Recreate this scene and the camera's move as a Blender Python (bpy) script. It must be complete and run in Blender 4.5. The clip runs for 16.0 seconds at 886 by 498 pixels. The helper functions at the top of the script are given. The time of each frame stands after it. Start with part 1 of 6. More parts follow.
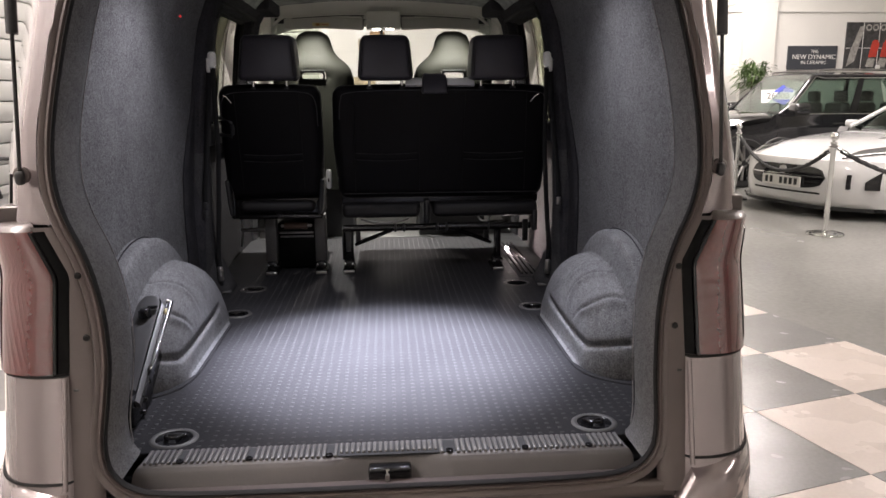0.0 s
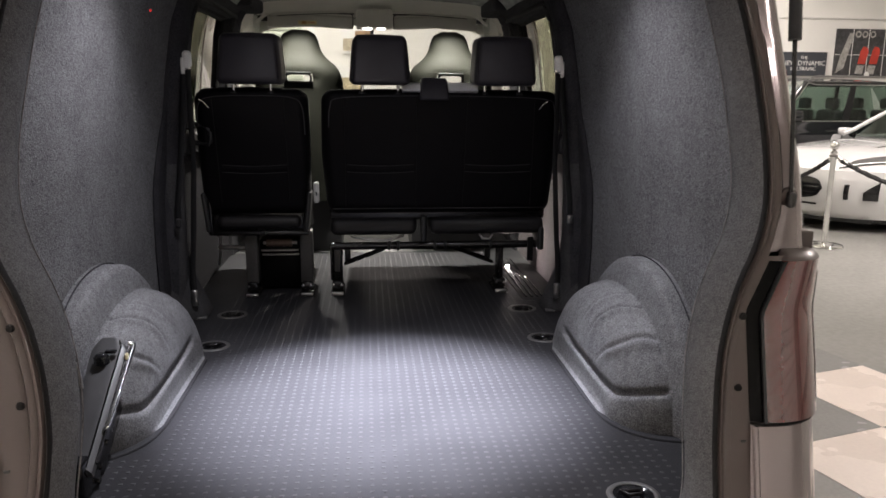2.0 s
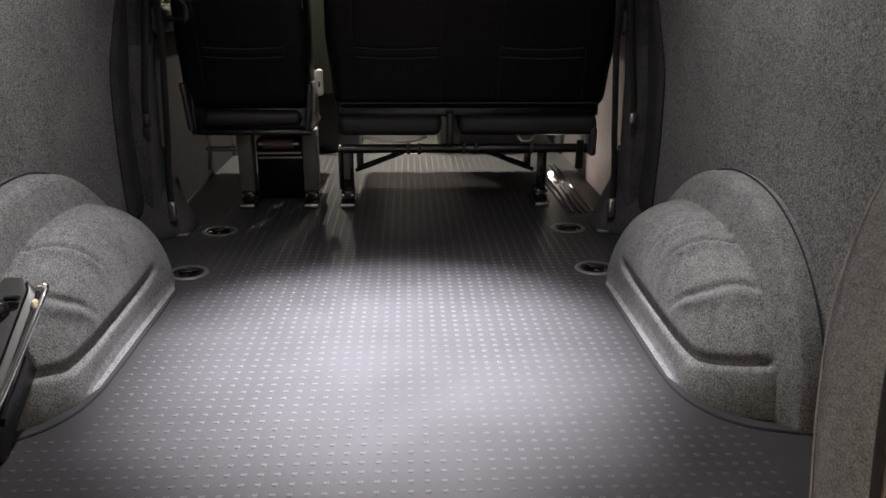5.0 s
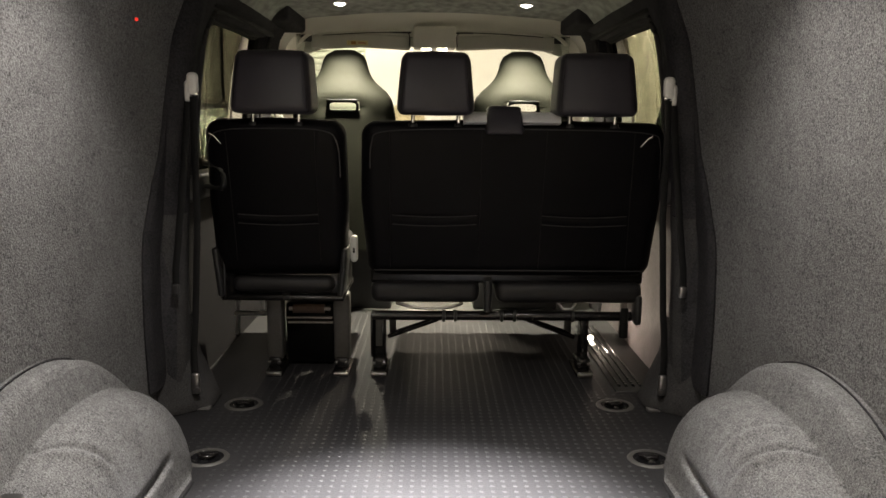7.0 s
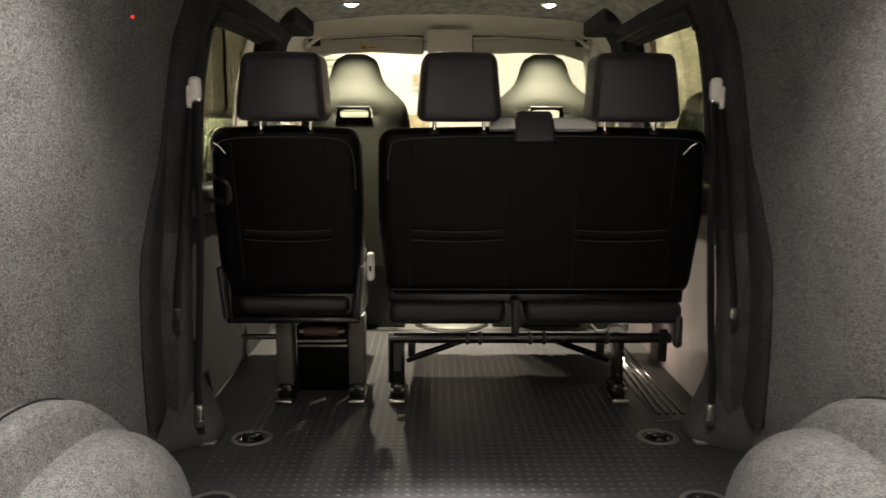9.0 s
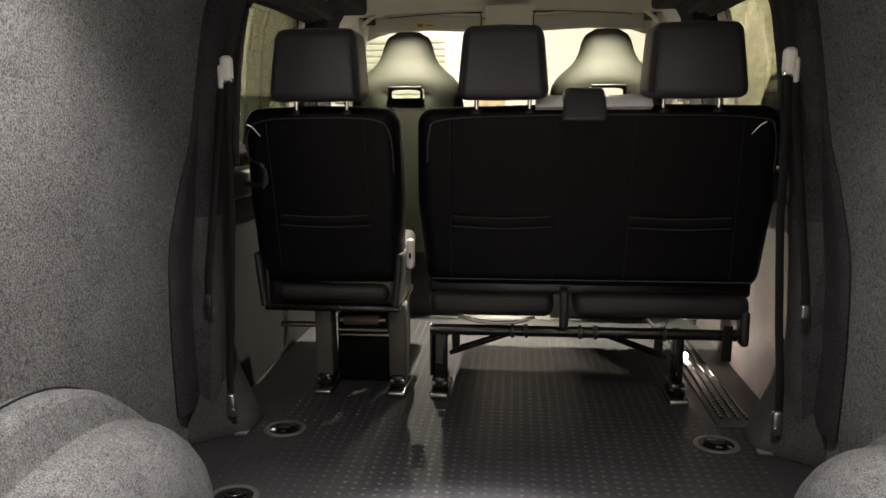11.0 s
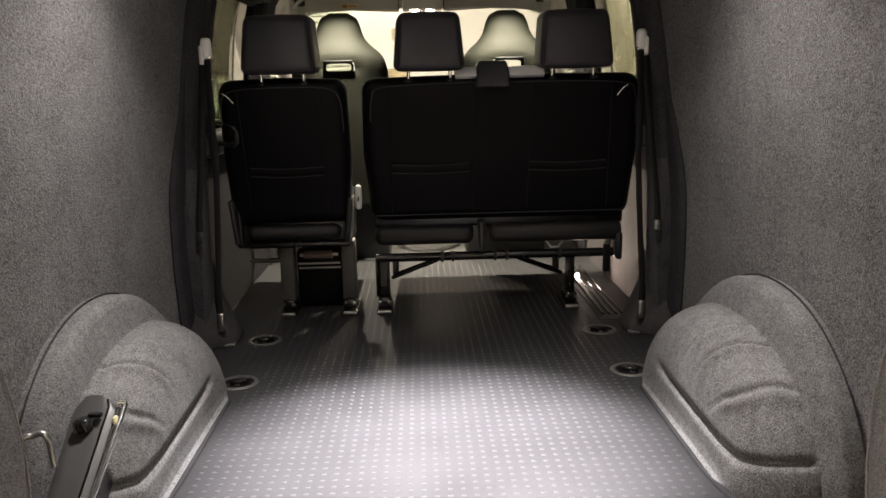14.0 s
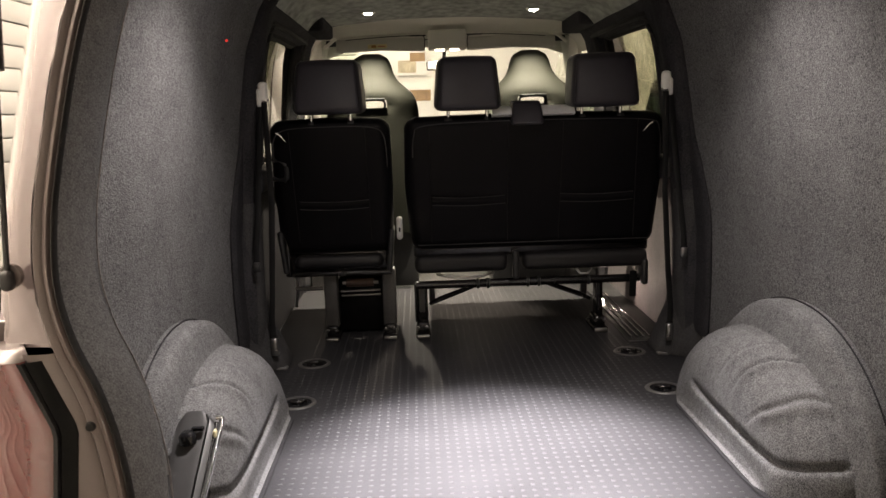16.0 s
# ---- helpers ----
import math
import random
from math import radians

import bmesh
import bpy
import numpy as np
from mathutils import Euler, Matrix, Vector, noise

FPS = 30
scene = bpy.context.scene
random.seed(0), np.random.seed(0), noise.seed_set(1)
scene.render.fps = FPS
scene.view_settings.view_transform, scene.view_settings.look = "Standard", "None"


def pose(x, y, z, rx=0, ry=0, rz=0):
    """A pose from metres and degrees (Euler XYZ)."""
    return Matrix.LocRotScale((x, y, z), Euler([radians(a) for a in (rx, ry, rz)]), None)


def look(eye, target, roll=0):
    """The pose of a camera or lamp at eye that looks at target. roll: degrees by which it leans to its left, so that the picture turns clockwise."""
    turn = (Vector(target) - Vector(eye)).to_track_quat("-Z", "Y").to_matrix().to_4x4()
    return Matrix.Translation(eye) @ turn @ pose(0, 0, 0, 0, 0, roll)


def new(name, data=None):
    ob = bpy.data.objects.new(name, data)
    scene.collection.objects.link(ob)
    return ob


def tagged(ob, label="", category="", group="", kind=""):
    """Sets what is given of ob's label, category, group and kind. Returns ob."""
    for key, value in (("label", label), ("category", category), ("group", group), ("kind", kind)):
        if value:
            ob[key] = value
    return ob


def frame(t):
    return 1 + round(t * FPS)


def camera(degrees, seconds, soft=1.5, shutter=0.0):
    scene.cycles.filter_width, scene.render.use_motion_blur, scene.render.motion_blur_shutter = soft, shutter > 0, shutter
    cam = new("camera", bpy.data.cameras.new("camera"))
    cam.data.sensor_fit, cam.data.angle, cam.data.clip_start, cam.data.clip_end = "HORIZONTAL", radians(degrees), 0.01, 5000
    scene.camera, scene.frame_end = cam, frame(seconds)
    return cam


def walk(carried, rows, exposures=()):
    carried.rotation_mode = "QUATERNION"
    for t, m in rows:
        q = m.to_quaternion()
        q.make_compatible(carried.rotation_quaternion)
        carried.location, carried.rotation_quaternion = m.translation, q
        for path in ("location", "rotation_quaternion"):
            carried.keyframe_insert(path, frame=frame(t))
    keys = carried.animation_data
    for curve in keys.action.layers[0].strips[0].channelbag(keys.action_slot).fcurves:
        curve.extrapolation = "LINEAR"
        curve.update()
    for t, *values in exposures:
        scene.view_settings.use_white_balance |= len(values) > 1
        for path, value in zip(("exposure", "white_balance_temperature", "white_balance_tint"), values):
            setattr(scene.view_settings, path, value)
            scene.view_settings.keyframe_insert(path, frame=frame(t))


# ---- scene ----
# A camera eases into the load bay of a van in a car showroom. y = 0 lies at the tailgate sill, x = 0 on the van's middle line.
cam = camera(62.4, 16.0, shutter=0.5)
PATH = [
    (0, (0.009, -1.626, 1.429), (0.158, 0.326, 1.02), -0.3),
    (0.5, (0.012, -1.6, 1.447), (0.166, 0.356, 1.057), -0.2),
    (1, (0.005, -1.527, 1.447), (0.171, 0.43, 1.069), 0.0),
    (1.5, (-0.015, -1.412, 1.451), (0.167, 0.543, 1.07), 0.2),
    (2, (-0.038, -1.315, 1.453), (0.161, 0.633, 1.046), 0.4),
    (2.5, (-0.064, -1.209, 1.443), (0.144, 0.72, 0.958), 0.6),
    (3, (-0.07, -1.106, 1.425), (0.128, 0.801, 0.856), 0.7),
    (3.2, (-0.075, -1.059, 1.416), (0.123, 0.836, 0.809), 0.9),
    (5.3, (0.053, -0.754, 1.375), (0.133, 1.125, 0.695), 0.3),
    (5.5, (0.047, -0.722, 1.38), (0.124, 1.179, 0.765), 0.3),
    (6, (0.026, -0.653, 1.436), (0.092, 1.279, 0.92), 0.5),
    (6.5, (0.019, -0.635, 1.462), (0.063, 1.323, 1.059), 0.6),
    (7, (0.008, -0.643, 1.47), (0.034, 1.329, 1.134), 0.5),
    (7.5, (-0.012, -0.622, 1.467), (0.006, 1.355, 1.163), 0.3),
    (8, (-0.034, -0.567, 1.467), (0.0, 1.41, 1.171), 0.1),
    (8.5, (-0.045, -0.498, 1.467), (0.017, 1.478, 1.165), 0.1),
    (9, (-0.054, -0.45, 1.464), (-0.036, 1.525, 1.152), 0.1),
    (9.2, (-0.045, -0.428, 1.456), (-0.079, 1.547, 1.14), 0.0),
    (11.3, (0.056, -0.322, 1.453), (-0.144, 1.633, 1.083), -0.4),
    (11.5, (0.043, -0.351, 1.454), (-0.122, 1.605, 1.07), -0.4),
    (12, (-0.02, -0.478, 1.457), (-0.112, 1.472, 1.026), -0.8),
    (12.5, (-0.041, -0.571, 1.452), (-0.051, 1.377, 0.998), -0.9),
    (13, (-0.02, -0.701, 1.438), (0.02, 1.245, 0.979), -1.0),
    (13.5, (-0.023, -0.809, 1.439), (0.033, 1.138, 0.986), -1.1),
    (14, (-0.029, -0.884, 1.442), (0.027, 1.068, 1.011), -1.3),
    (14.5, (-0.045, -0.939, 1.457), (0.005, 1.017, 1.044), -1.6),
    (15, (-0.089, -0.966, 1.47), (-0.045, 0.993, 1.072), -1.8),
    (15.5, (-0.146, -1.0, 1.472), (-0.093, 0.963, 1.094), -1.8),
    (16, (-0.179, -1.037, 1.481), (-0.118, 0.93, 1.123), -1.7),
]
EXPOSURES = [(0.0, 0.05, 6600, 19), (1.5, 0.0, 6600, 18), (3.2, 0.16, 7100, 16), (5.5, 0.15, 7450, 15), (7.0, 0.45, 8000, 11), (9.0, 0.72, 8200, 10), (12.3, 0.74, 7500, 14), (14.5, 0.36, 7900, 15), (16.0, 0.34, 7900, 17)]
walk(cam, [(t, look(eye, target, roll)) for t, eye, target, roll in PATH], EXPOSURES)

# ---- world and lamps ----
world = bpy.data.worlds.new("showroom_air")
scene.world = world
world.use_nodes = True
world.node_tree.nodes["Background"].inputs[0].default_value = (0.9, 0.95, 1.0, 1)
world.node_tree.nodes["Background"].inputs[1].default_value = 0.008


def area(name, m, sx, sy, watts, colour):
    d = bpy.data.lights.new(name, "AREA")
    d.shape, d.size, d.size_y, d.energy, d.color = "RECTANGLE", sx, sy, watts, colour
    ob = new(name, d)
    ob.matrix_world = m
    return ob


def spot(name, m, watts, degrees, blend, radius, colour):
    d = bpy.data.lights.new(name, "SPOT")
    d.energy, d.spot_size, d.spot_blend, d.shadow_soft_size, d.color = watts, radians(degrees), blend, radius, colour
    ob = new(name, d)
    ob.matrix_world = m
    return ob


ROOM_X0, ROOM_X1, ROOM_Y0, ROOM_Y1, ROOM_Z = -3.7, 13.0, -5.0, 12.6, 4.6
FLOOR = 0.60      # top of the van's load floor
WARM, COOL = (1.0, 0.95, 0.88), (0.88, 0.92, 1.0)
# unseen ceiling lamps, added and weighted to brighten room, flanges and lining
STRIPS = ((6.0, 4.5, 350), (6.0, 10.0, 260), (-1.0, 10.6, 135), (-0.5, 6.2, 90), (6.0, -2.0, 95), (-2.7, 1.2, 330), (-3.1, -2.0, 95))
for lx, ly, w in STRIPS:
    area("strip_light_glow", pose(lx, ly, ROOM_Z - 0.12), 0.7, 3.4, w, WARM)
for sx in (-1, 1):
    # the bay's downlights: a lens beam and its wide spill
    spot("downlight_beam", pose(sx * 0.385, 0.78, 1.938, -4.5, sx * 12.5), 755, 51, 1.0, 0.02, (0.79, 0.86, 1.0))
    spot("downlight_halo", pose(sx * 0.385, 0.78, 1.937, -9, sx * 6), 74, 73, 1.0, 0.02, (0.84, 0.90, 1.0))
    spot("downlight_spill", pose(sx * 0.385, 0.78, 1.936, -6, -sx * 12), 30 - 3 * sx, 118, 1.0, 0.02, COOL)
    spot("downlight_haze", pose(sx * 0.385, 0.78, 1.936), 2.3 - 0.7 * sx, 172, 0.4, 0.02, COOL)
    spot("downlight_beam", pose(sx * 0.385, 2.50, 1.938, -3), 190, 106, 1.0, 0.012, (0.97, 1.0, 0.91))
    spot("downlight_spill", pose(sx * 0.385, 2.50, 1.936), 0.6, 165, 0.6, 0.02, (1.0, 0.98, 0.86))
    spot("reading_light_beam", pose(sx * 0.04, 3.12, 1.826, 0), 42, 150, 0.6, 0.012, (1.0, 0.96, 0.86))
spot("step_light_beam", look((0.660, 2.235, 0.655), (0.80, 2.02, 0.76)), 2.6, 115, 0.8, 0.012, (1.0, 0.90, 0.86))


# ---- materials ----
def material(name, base, rough=0.6, metal=0.0, vary=0.25, scale=8.0, fine=120.0, bump=0.15, depth=0.002, coat=0.0, stretch=(1, 1, 1), rough_vary=0.1, spec=0.5, random_shade=0.0, tint=None, grain=0.5, coat_ior=1.5, mid=0.0):
    """A node material: a base colour that varies at two scales, uneven gloss and a fine relief."""
    m = bpy.data.materials.new(name)
    m.use_nodes = True
    nt = m.node_tree
    p = nt.nodes["Principled BSDF"]
    tex = nt.nodes.new("ShaderNodeTexCoord")
    mapping = nt.nodes.new("ShaderNodeMapping")
    mapping.inputs["Scale"].default_value = stretch
    nt.links.new(tex.outputs["Object"], mapping.inputs["Vector"])

    def noise_node(sc, detail):
        n = nt.nodes.new("ShaderNodeTexNoise")
        n.inputs["Scale"].default_value, n.inputs["Detail"].default_value = sc, detail
        nt.links.new(mapping.outputs["Vector"], n.inputs["Vector"])
        return n
    big, small = noise_node(scale, 3), noise_node(fine, 2)
    mixn = nt.nodes.new("ShaderNodeMix")
    mixn.data_type = "FLOAT"
    mixn.inputs[0].default_value = grain
    nt.links.new(big.outputs["Fac"], mixn.inputs[2])
    if mid:
        mixed, patch = nt.nodes.new("ShaderNodeMix"), noise_node(mid, 3)
        mixed.data_type = "FLOAT"
        mixed.inputs[0].default_value = 0.22
        nt.links.new(small.outputs["Fac"], mixed.inputs[2])
        nt.links.new(patch.outputs["Fac"], mixed.inputs[3])
        nt.links.new(mixed.outputs[0], mixn.inputs[3])
    else:
        nt.links.new(small.outputs["Fac"], mixn.inputs[3])
    ramp = nt.nodes.new("ShaderNodeValToRGB")
    lo = [c * (1 - vary) for c in base]
    hi = [min(1, c * (1 + vary)) for c in (tint or base)]
    ramp.color_ramp.elements[0].position, ramp.color_ramp.elements[1].position = 0.33, 0.67
    ramp.color_ramp.elements[0].color, ramp.color_ramp.elements[1].color = (*lo, 1), (*hi, 1)
    nt.links.new(mixn.outputs[0], ramp.inputs["Fac"])
    colour = ramp.outputs["Color"]
    if random_shade:
        info, hsv, mr = nt.nodes.new("ShaderNodeObjectInfo"), nt.nodes.new("ShaderNodeHueSaturation"), nt.nodes.new("ShaderNodeMapRange")
        mr.inputs["To Min"].default_value, mr.inputs["To Max"].default_value = 1 - random_shade, 1 + random_shade
        nt.links.new(info.outputs["Random"], mr.inputs["Value"])
        nt.links.new(mr.outputs["Result"], hsv.inputs["Value"])
        nt.links.new(colour, hsv.inputs["Color"])
        colour = hsv.outputs["Color"]
    nt.links.new(colour, p.inputs["Base Color"])
    rr = nt.nodes.new("ShaderNodeMapRange")
    rr.inputs["To Min"].default_value, rr.inputs["To Max"].default_value = max(0.02, rough - rough_vary), min(1, rough + rough_vary)
    nt.links.new(big.outputs["Fac"], rr.inputs["Value"])
    nt.links.new(rr.outputs["Result"], p.inputs["Roughness"])
    p.inputs["Metallic"].default_value = metal
    p.inputs["Specular IOR Level"].default_value = spec
    if coat:
        p.inputs["Coat Weight"].default_value, p.inputs["Coat Roughness"].default_value = coat, 0.03
        p.inputs["Coat IOR"].default_value = coat_ior
    if bump:
        b = nt.nodes.new("ShaderNodeBump")
        b.inputs["Strength"].default_value, b.inputs["Distance"].default_value = bump, depth
        nt.links.new(small.outputs["Fac"], b.inputs["Height"])
        nt.links.new(b.outputs["Normal"], p.inputs["Normal"])
    return m


def glass(name, colour=(1, 1, 1), rough=0.0):
    m = bpy.data.materials.new(name)
    m.use_nodes = True
    nt = m.node_tree
    p = nt.nodes["Principled BSDF"]
    p.inputs["Base Color"].default_value = (*colour, 1)
    p.inputs["Transmission Weight"].default_value = 1
    p.inputs["Roughness"].default_value, p.inputs["IOR"].default_value = rough, 1.45
    return m


def glow(name, colour, strength):
    m = bpy.data.materials.new(name)
    m.use_nodes = True
    p = m.node_tree.nodes["Principled BSDF"]
    p.inputs["Base Color"].default_value = (*colour, 1)
    p.inputs["Emission Color"].default_value, p.inputs["Emission Strength"].default_value = (*colour, 1), strength
    return m


CARPET = material("grey_lining_carpet", (0.128, 0.127, 0.129), 0.95, vary=0.70, scale=8, fine=330, bump=0.6, depth=0.0022, spec=0.1, stretch=(1, 1, 0.8), grain=0.84, mid=60)
LINING_CARPET = material("grey_pillar_lining_carpet", (0.122, 0.121, 0.123), 0.95, vary=0.55, scale=9, fine=330, bump=0.6, depth=0.002, spec=0.1, grain=0.82, mid=60)
WALL_CARPET = material("grey_wall_carpet", (0.128, 0.127, 0.129), 0.95, vary=0.66, scale=9, fine=240, bump=0.8, depth=0.003, spec=0.1, grain=0.86, mid=70)
SEAM_CARPET = material("pressed_carpet_seam", (0.20, 0.19, 0.19), 0.9, vary=0.4, scale=20, fine=300, bump=0.4, spec=0.1)
PILLAR_CARPET = material("mid_grey_pillar_carpet", (0.048, 0.047, 0.048), 0.95, vary=0.5, scale=10, fine=300, bump=0.6, depth=0.0025, spec=0.1, grain=0.7)
CARPET_DARK = material("charcoal_trim_carpet", (0.033, 0.032, 0.035), 0.95, vary=0.45, scale=10, fine=180, bump=0.8, depth=0.004, spec=0.1, grain=0.6)
ROOF_CLOTH = material("dark_brushed_roof_lining", (0.33, 0.345, 0.325), 0.95, vary=0.40, scale=7, fine=28, bump=0.5, depth=0.003, spec=0.12, stretch=(1, 0.5, 1))
RUBBER = material("dark_grey_rubber_mat", (0.030, 0.0295, 0.0311), 0.46, vary=0.22, scale=5, fine=520, bump=0.6, depth=0.001, rough_vary=0.08, spec=0.02)
# studs a shade lighter than the mat, part of their glint put into the colour
STUD = material("glint_rubber_stud", (0.0325, 0.032, 0.0336), 0.46, vary=0.2, scale=8, fine=300, bump=0.1, spec=0.15)
SILL_RIB = material("pale_plastic_rib", (0.135, 0.130, 0.126), 0.36, vary=0.2, scale=9, bump=0.1)
SILL = material("grey_moulded_plastic", (0.115, 0.106, 0.103), 0.5, vary=0.15, scale=6, fine=500, bump=0.3, depth=0.0006)
BLACK_PLASTIC = material("black_plastic", (0.018, 0.018, 0.019), 0.45, vary=0.25, scale=12, fine=500, bump=0.25, depth=0.0006)
GLOSS_BLACK = material("gloss_black", (0.010, 0.010, 0.011), 0.12, vary=0.2, bump=0, rough_vary=0.04)
SEAL = material("black_rubber_seal", (0.016, 0.015, 0.015), 0.75, vary=0.3, scale=15, bump=0.2, spec=0.15)
# seat backs take a blacker copy of the leather, their shade put into its colour
LEATHER = material("black_shaded_seat_leather", (0.0044, 0.0039, 0.0047), 0.48, vary=0.3, scale=7, fine=520, bump=0.45, depth=0.0012, rough_vary=0.07, spec=0.10)
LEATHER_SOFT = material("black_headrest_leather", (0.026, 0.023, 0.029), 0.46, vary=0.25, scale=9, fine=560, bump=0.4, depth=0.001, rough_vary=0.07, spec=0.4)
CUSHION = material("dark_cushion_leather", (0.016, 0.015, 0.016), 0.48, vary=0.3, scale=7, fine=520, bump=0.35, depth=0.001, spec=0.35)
LEATHER_GREY = material("dark_grey_seat_leather", (0.0115, 0.0118, 0.0094), 0.62, vary=0.25, scale=7, fine=520, bump=0.35, depth=0.001, spec=0.035)
STITCH = material("grey_seam_piping", (0.026, 0.025, 0.026), 0.5, vary=0.2, bump=0.1)
CHROME = material("polished_chrome", (0.78, 0.78, 0.77), 0.12, 1.0, vary=0.05, bump=0, rough_vary=0.05)
STEEL = material("dull_steel", (0.42, 0.41, 0.40), 0.35, 1.0, vary=0.2, scale=14, bump=0.1)
FRAME = material("black_painted_seat_steel", (0.010, 0.009, 0.009), 0.24, 0.0, vary=0.3, scale=14, fine=300, bump=0.15)
FRAME_GREY = material("grey_leg_cover", (0.06, 0.057, 0.054), 0.5, vary=0.2, bump=0.15)
PAINT = material("mauve_grey_metallic_paint", (0.25, 0.205, 0.205), 0.15, 0.5, vary=0.06, scale=3, fine=900, bump=0.03, coat=1.0, rough_vary=0.03, coat_ior=1.9)
PAINT_INNER = material("satin_body_paint", (0.086, 0.067, 0.062), 0.40, 0.15, vary=0.12, scale=6, fine=600, bump=0.05, coat=0.3)
# one door trim twice: step-lamp light in the right colour, shade in the left
LIT_TRIM = material("lit_door_trim", (0.062, 0.051, 0.053), 0.85, vary=0.45, scale=9, fine=260, bump=0.5, stretch=(1, 1, 0.35))
SHADED_TRIM = material("shaded_door_trim", (0.013, 0.012, 0.0135), 0.85, spec=0.1, vary=0.35, scale=7, fine=260, bump=0.5, stretch=(1, 1, 0.5))
HEADLINER = material("pale_grey_headliner", (0.78, 0.77, 0.71), 0.9, vary=0.08, scale=6, fine=400, bump=0.3, depth=0.001)
VISOR = material("pale_grey_visor", (0.62, 0.61, 0.56), 0.85, vary=0.08, scale=6, fine=400, bump=0.3, depth=0.001)
WHITE_PLASTIC = material("white_plastic", (0.72, 0.71, 0.68), 0.4, vary=0.06, bump=0.05)
BELT = material("black_woven_belt", (0.006, 0.006, 0.0063), 0.6, spec=0.2, vary=0.3, fine=700, bump=0.5)
CLEAR = glass("clear_window_glass", (0.90, 0.94, 0.91))
TINTED = glass("tinted_window_glass", (0.42, 0.43, 0.34))
# darker copy for the left window: the dimness outside put into its tint
TINTED_DIMMED = glass("dimmed_window_glass", (0.13, 0.135, 0.10))
LENS_RED = material("dark_red_lamp_lens", (0.20, 0.014, 0.016), 0.05, vary=0.02, scale=10, bump=0, coat=1.0, rough_vary=0.02, coat_ior=1.85)
LENS_SMOKE = material("smoked_lamp_lens", (0.105, 0.023, 0.022), 0.04, vary=0.02, scale=8, bump=0, coat=1.0, rough_vary=0.02, coat_ior=1.85)
GASKET = material("black_lamp_frame", (0.004, 0.004, 0.004), 0.4, vary=0.2, bump=0, spec=0.1)
LED = glow("lit_white_led", (0.93, 0.97, 1.0), 12)
LED_WARM = glow("lit_warm_led", (1.0, 0.97, 0.88), 10)
RED_LED = glow("lit_red_led", (1.0, 0.05, 0.04), 0.4)
WALL_WHITE = material("white_painted_wall", (0.80, 0.79, 0.75), 0.85, vary=0.05, scale=1.2, fine=60, bump=0.15)
SHUTTER = material("white_shutter_steel", (0.78, 0.78, 0.76), 0.45, vary=0.06, scale=2, bump=0.05)
WALL_GREY = material("grey_wall", (0.40, 0.40, 0.39), 0.8, vary=0.1, scale=2, bump=0.1)
TILE_WHITE = material("cream_floor_tile", (0.74, 0.66, 0.60), 0.28, vary=0.06, scale=3, fine=60, bump=0.06, random_shade=0.04)
TILE_GREY = material("grey_floor_tile", (0.20, 0.20, 0.195), 0.25, vary=0.12, scale=3, fine=60, bump=0.06, random_shade=0.08)
RESIN = material("grey_polished_resin_floor", (0.25, 0.25, 0.235), 0.24, vary=0.14, scale=0.8, fine=25, bump=0.04)
BLACK_PAINT = material("black_car_paint", (0.012, 0.012, 0.014), 0.15, 0.0, vary=0.15, bump=0, coat=1.0, rough_vary=0.03)
WHITE_PAINT = material("white_car_paint", (0.60, 0.60, 0.60), 0.25, 0.0, vary=0.03, bump=0, coat=1.0, rough_vary=0.03)
TYRE = material("black_tyre_rubber", (0.016, 0.016, 0.016), 0.8, vary=0.3, bump=0.3)


# ---- mesh helpers ----
def part(name, bm, mat, parent=None, label="", smooth=True):
    """Links a bmesh as one mesh object under a thing or a part."""
    me = bpy.data.meshes.new(name)
    bmesh.ops.recalc_face_normals(bm, faces=bm.faces)
    bm.to_mesh(me)
    bm.free()
    me.materials.append(mat)
    if smooth:
        for f in me.polygons:
            f.use_smooth = True
        me.set_sharp_from_angle(angle=radians(50))
    ob = new(name, me)
    if parent is not None:
        ob.parent = parent
    if label:
        tagged(ob, label)
    return ob


def thing(name, label, category, group="", kind="", at=(0, 0, 0)):
    ob = new(name)
    ob.empty_display_size = 0.1
    ob.location = at
    return tagged(ob, label, category, group, kind)


def merge(*bms):
    """Joins bmeshes into one."""
    out = bms[0]
    for b in bms[1:]:
        me = bpy.data.meshes.new("tmp")
        b.to_mesh(me)
        b.free()
        out.from_mesh(me)
        bpy.data.meshes.remove(me)
    return out


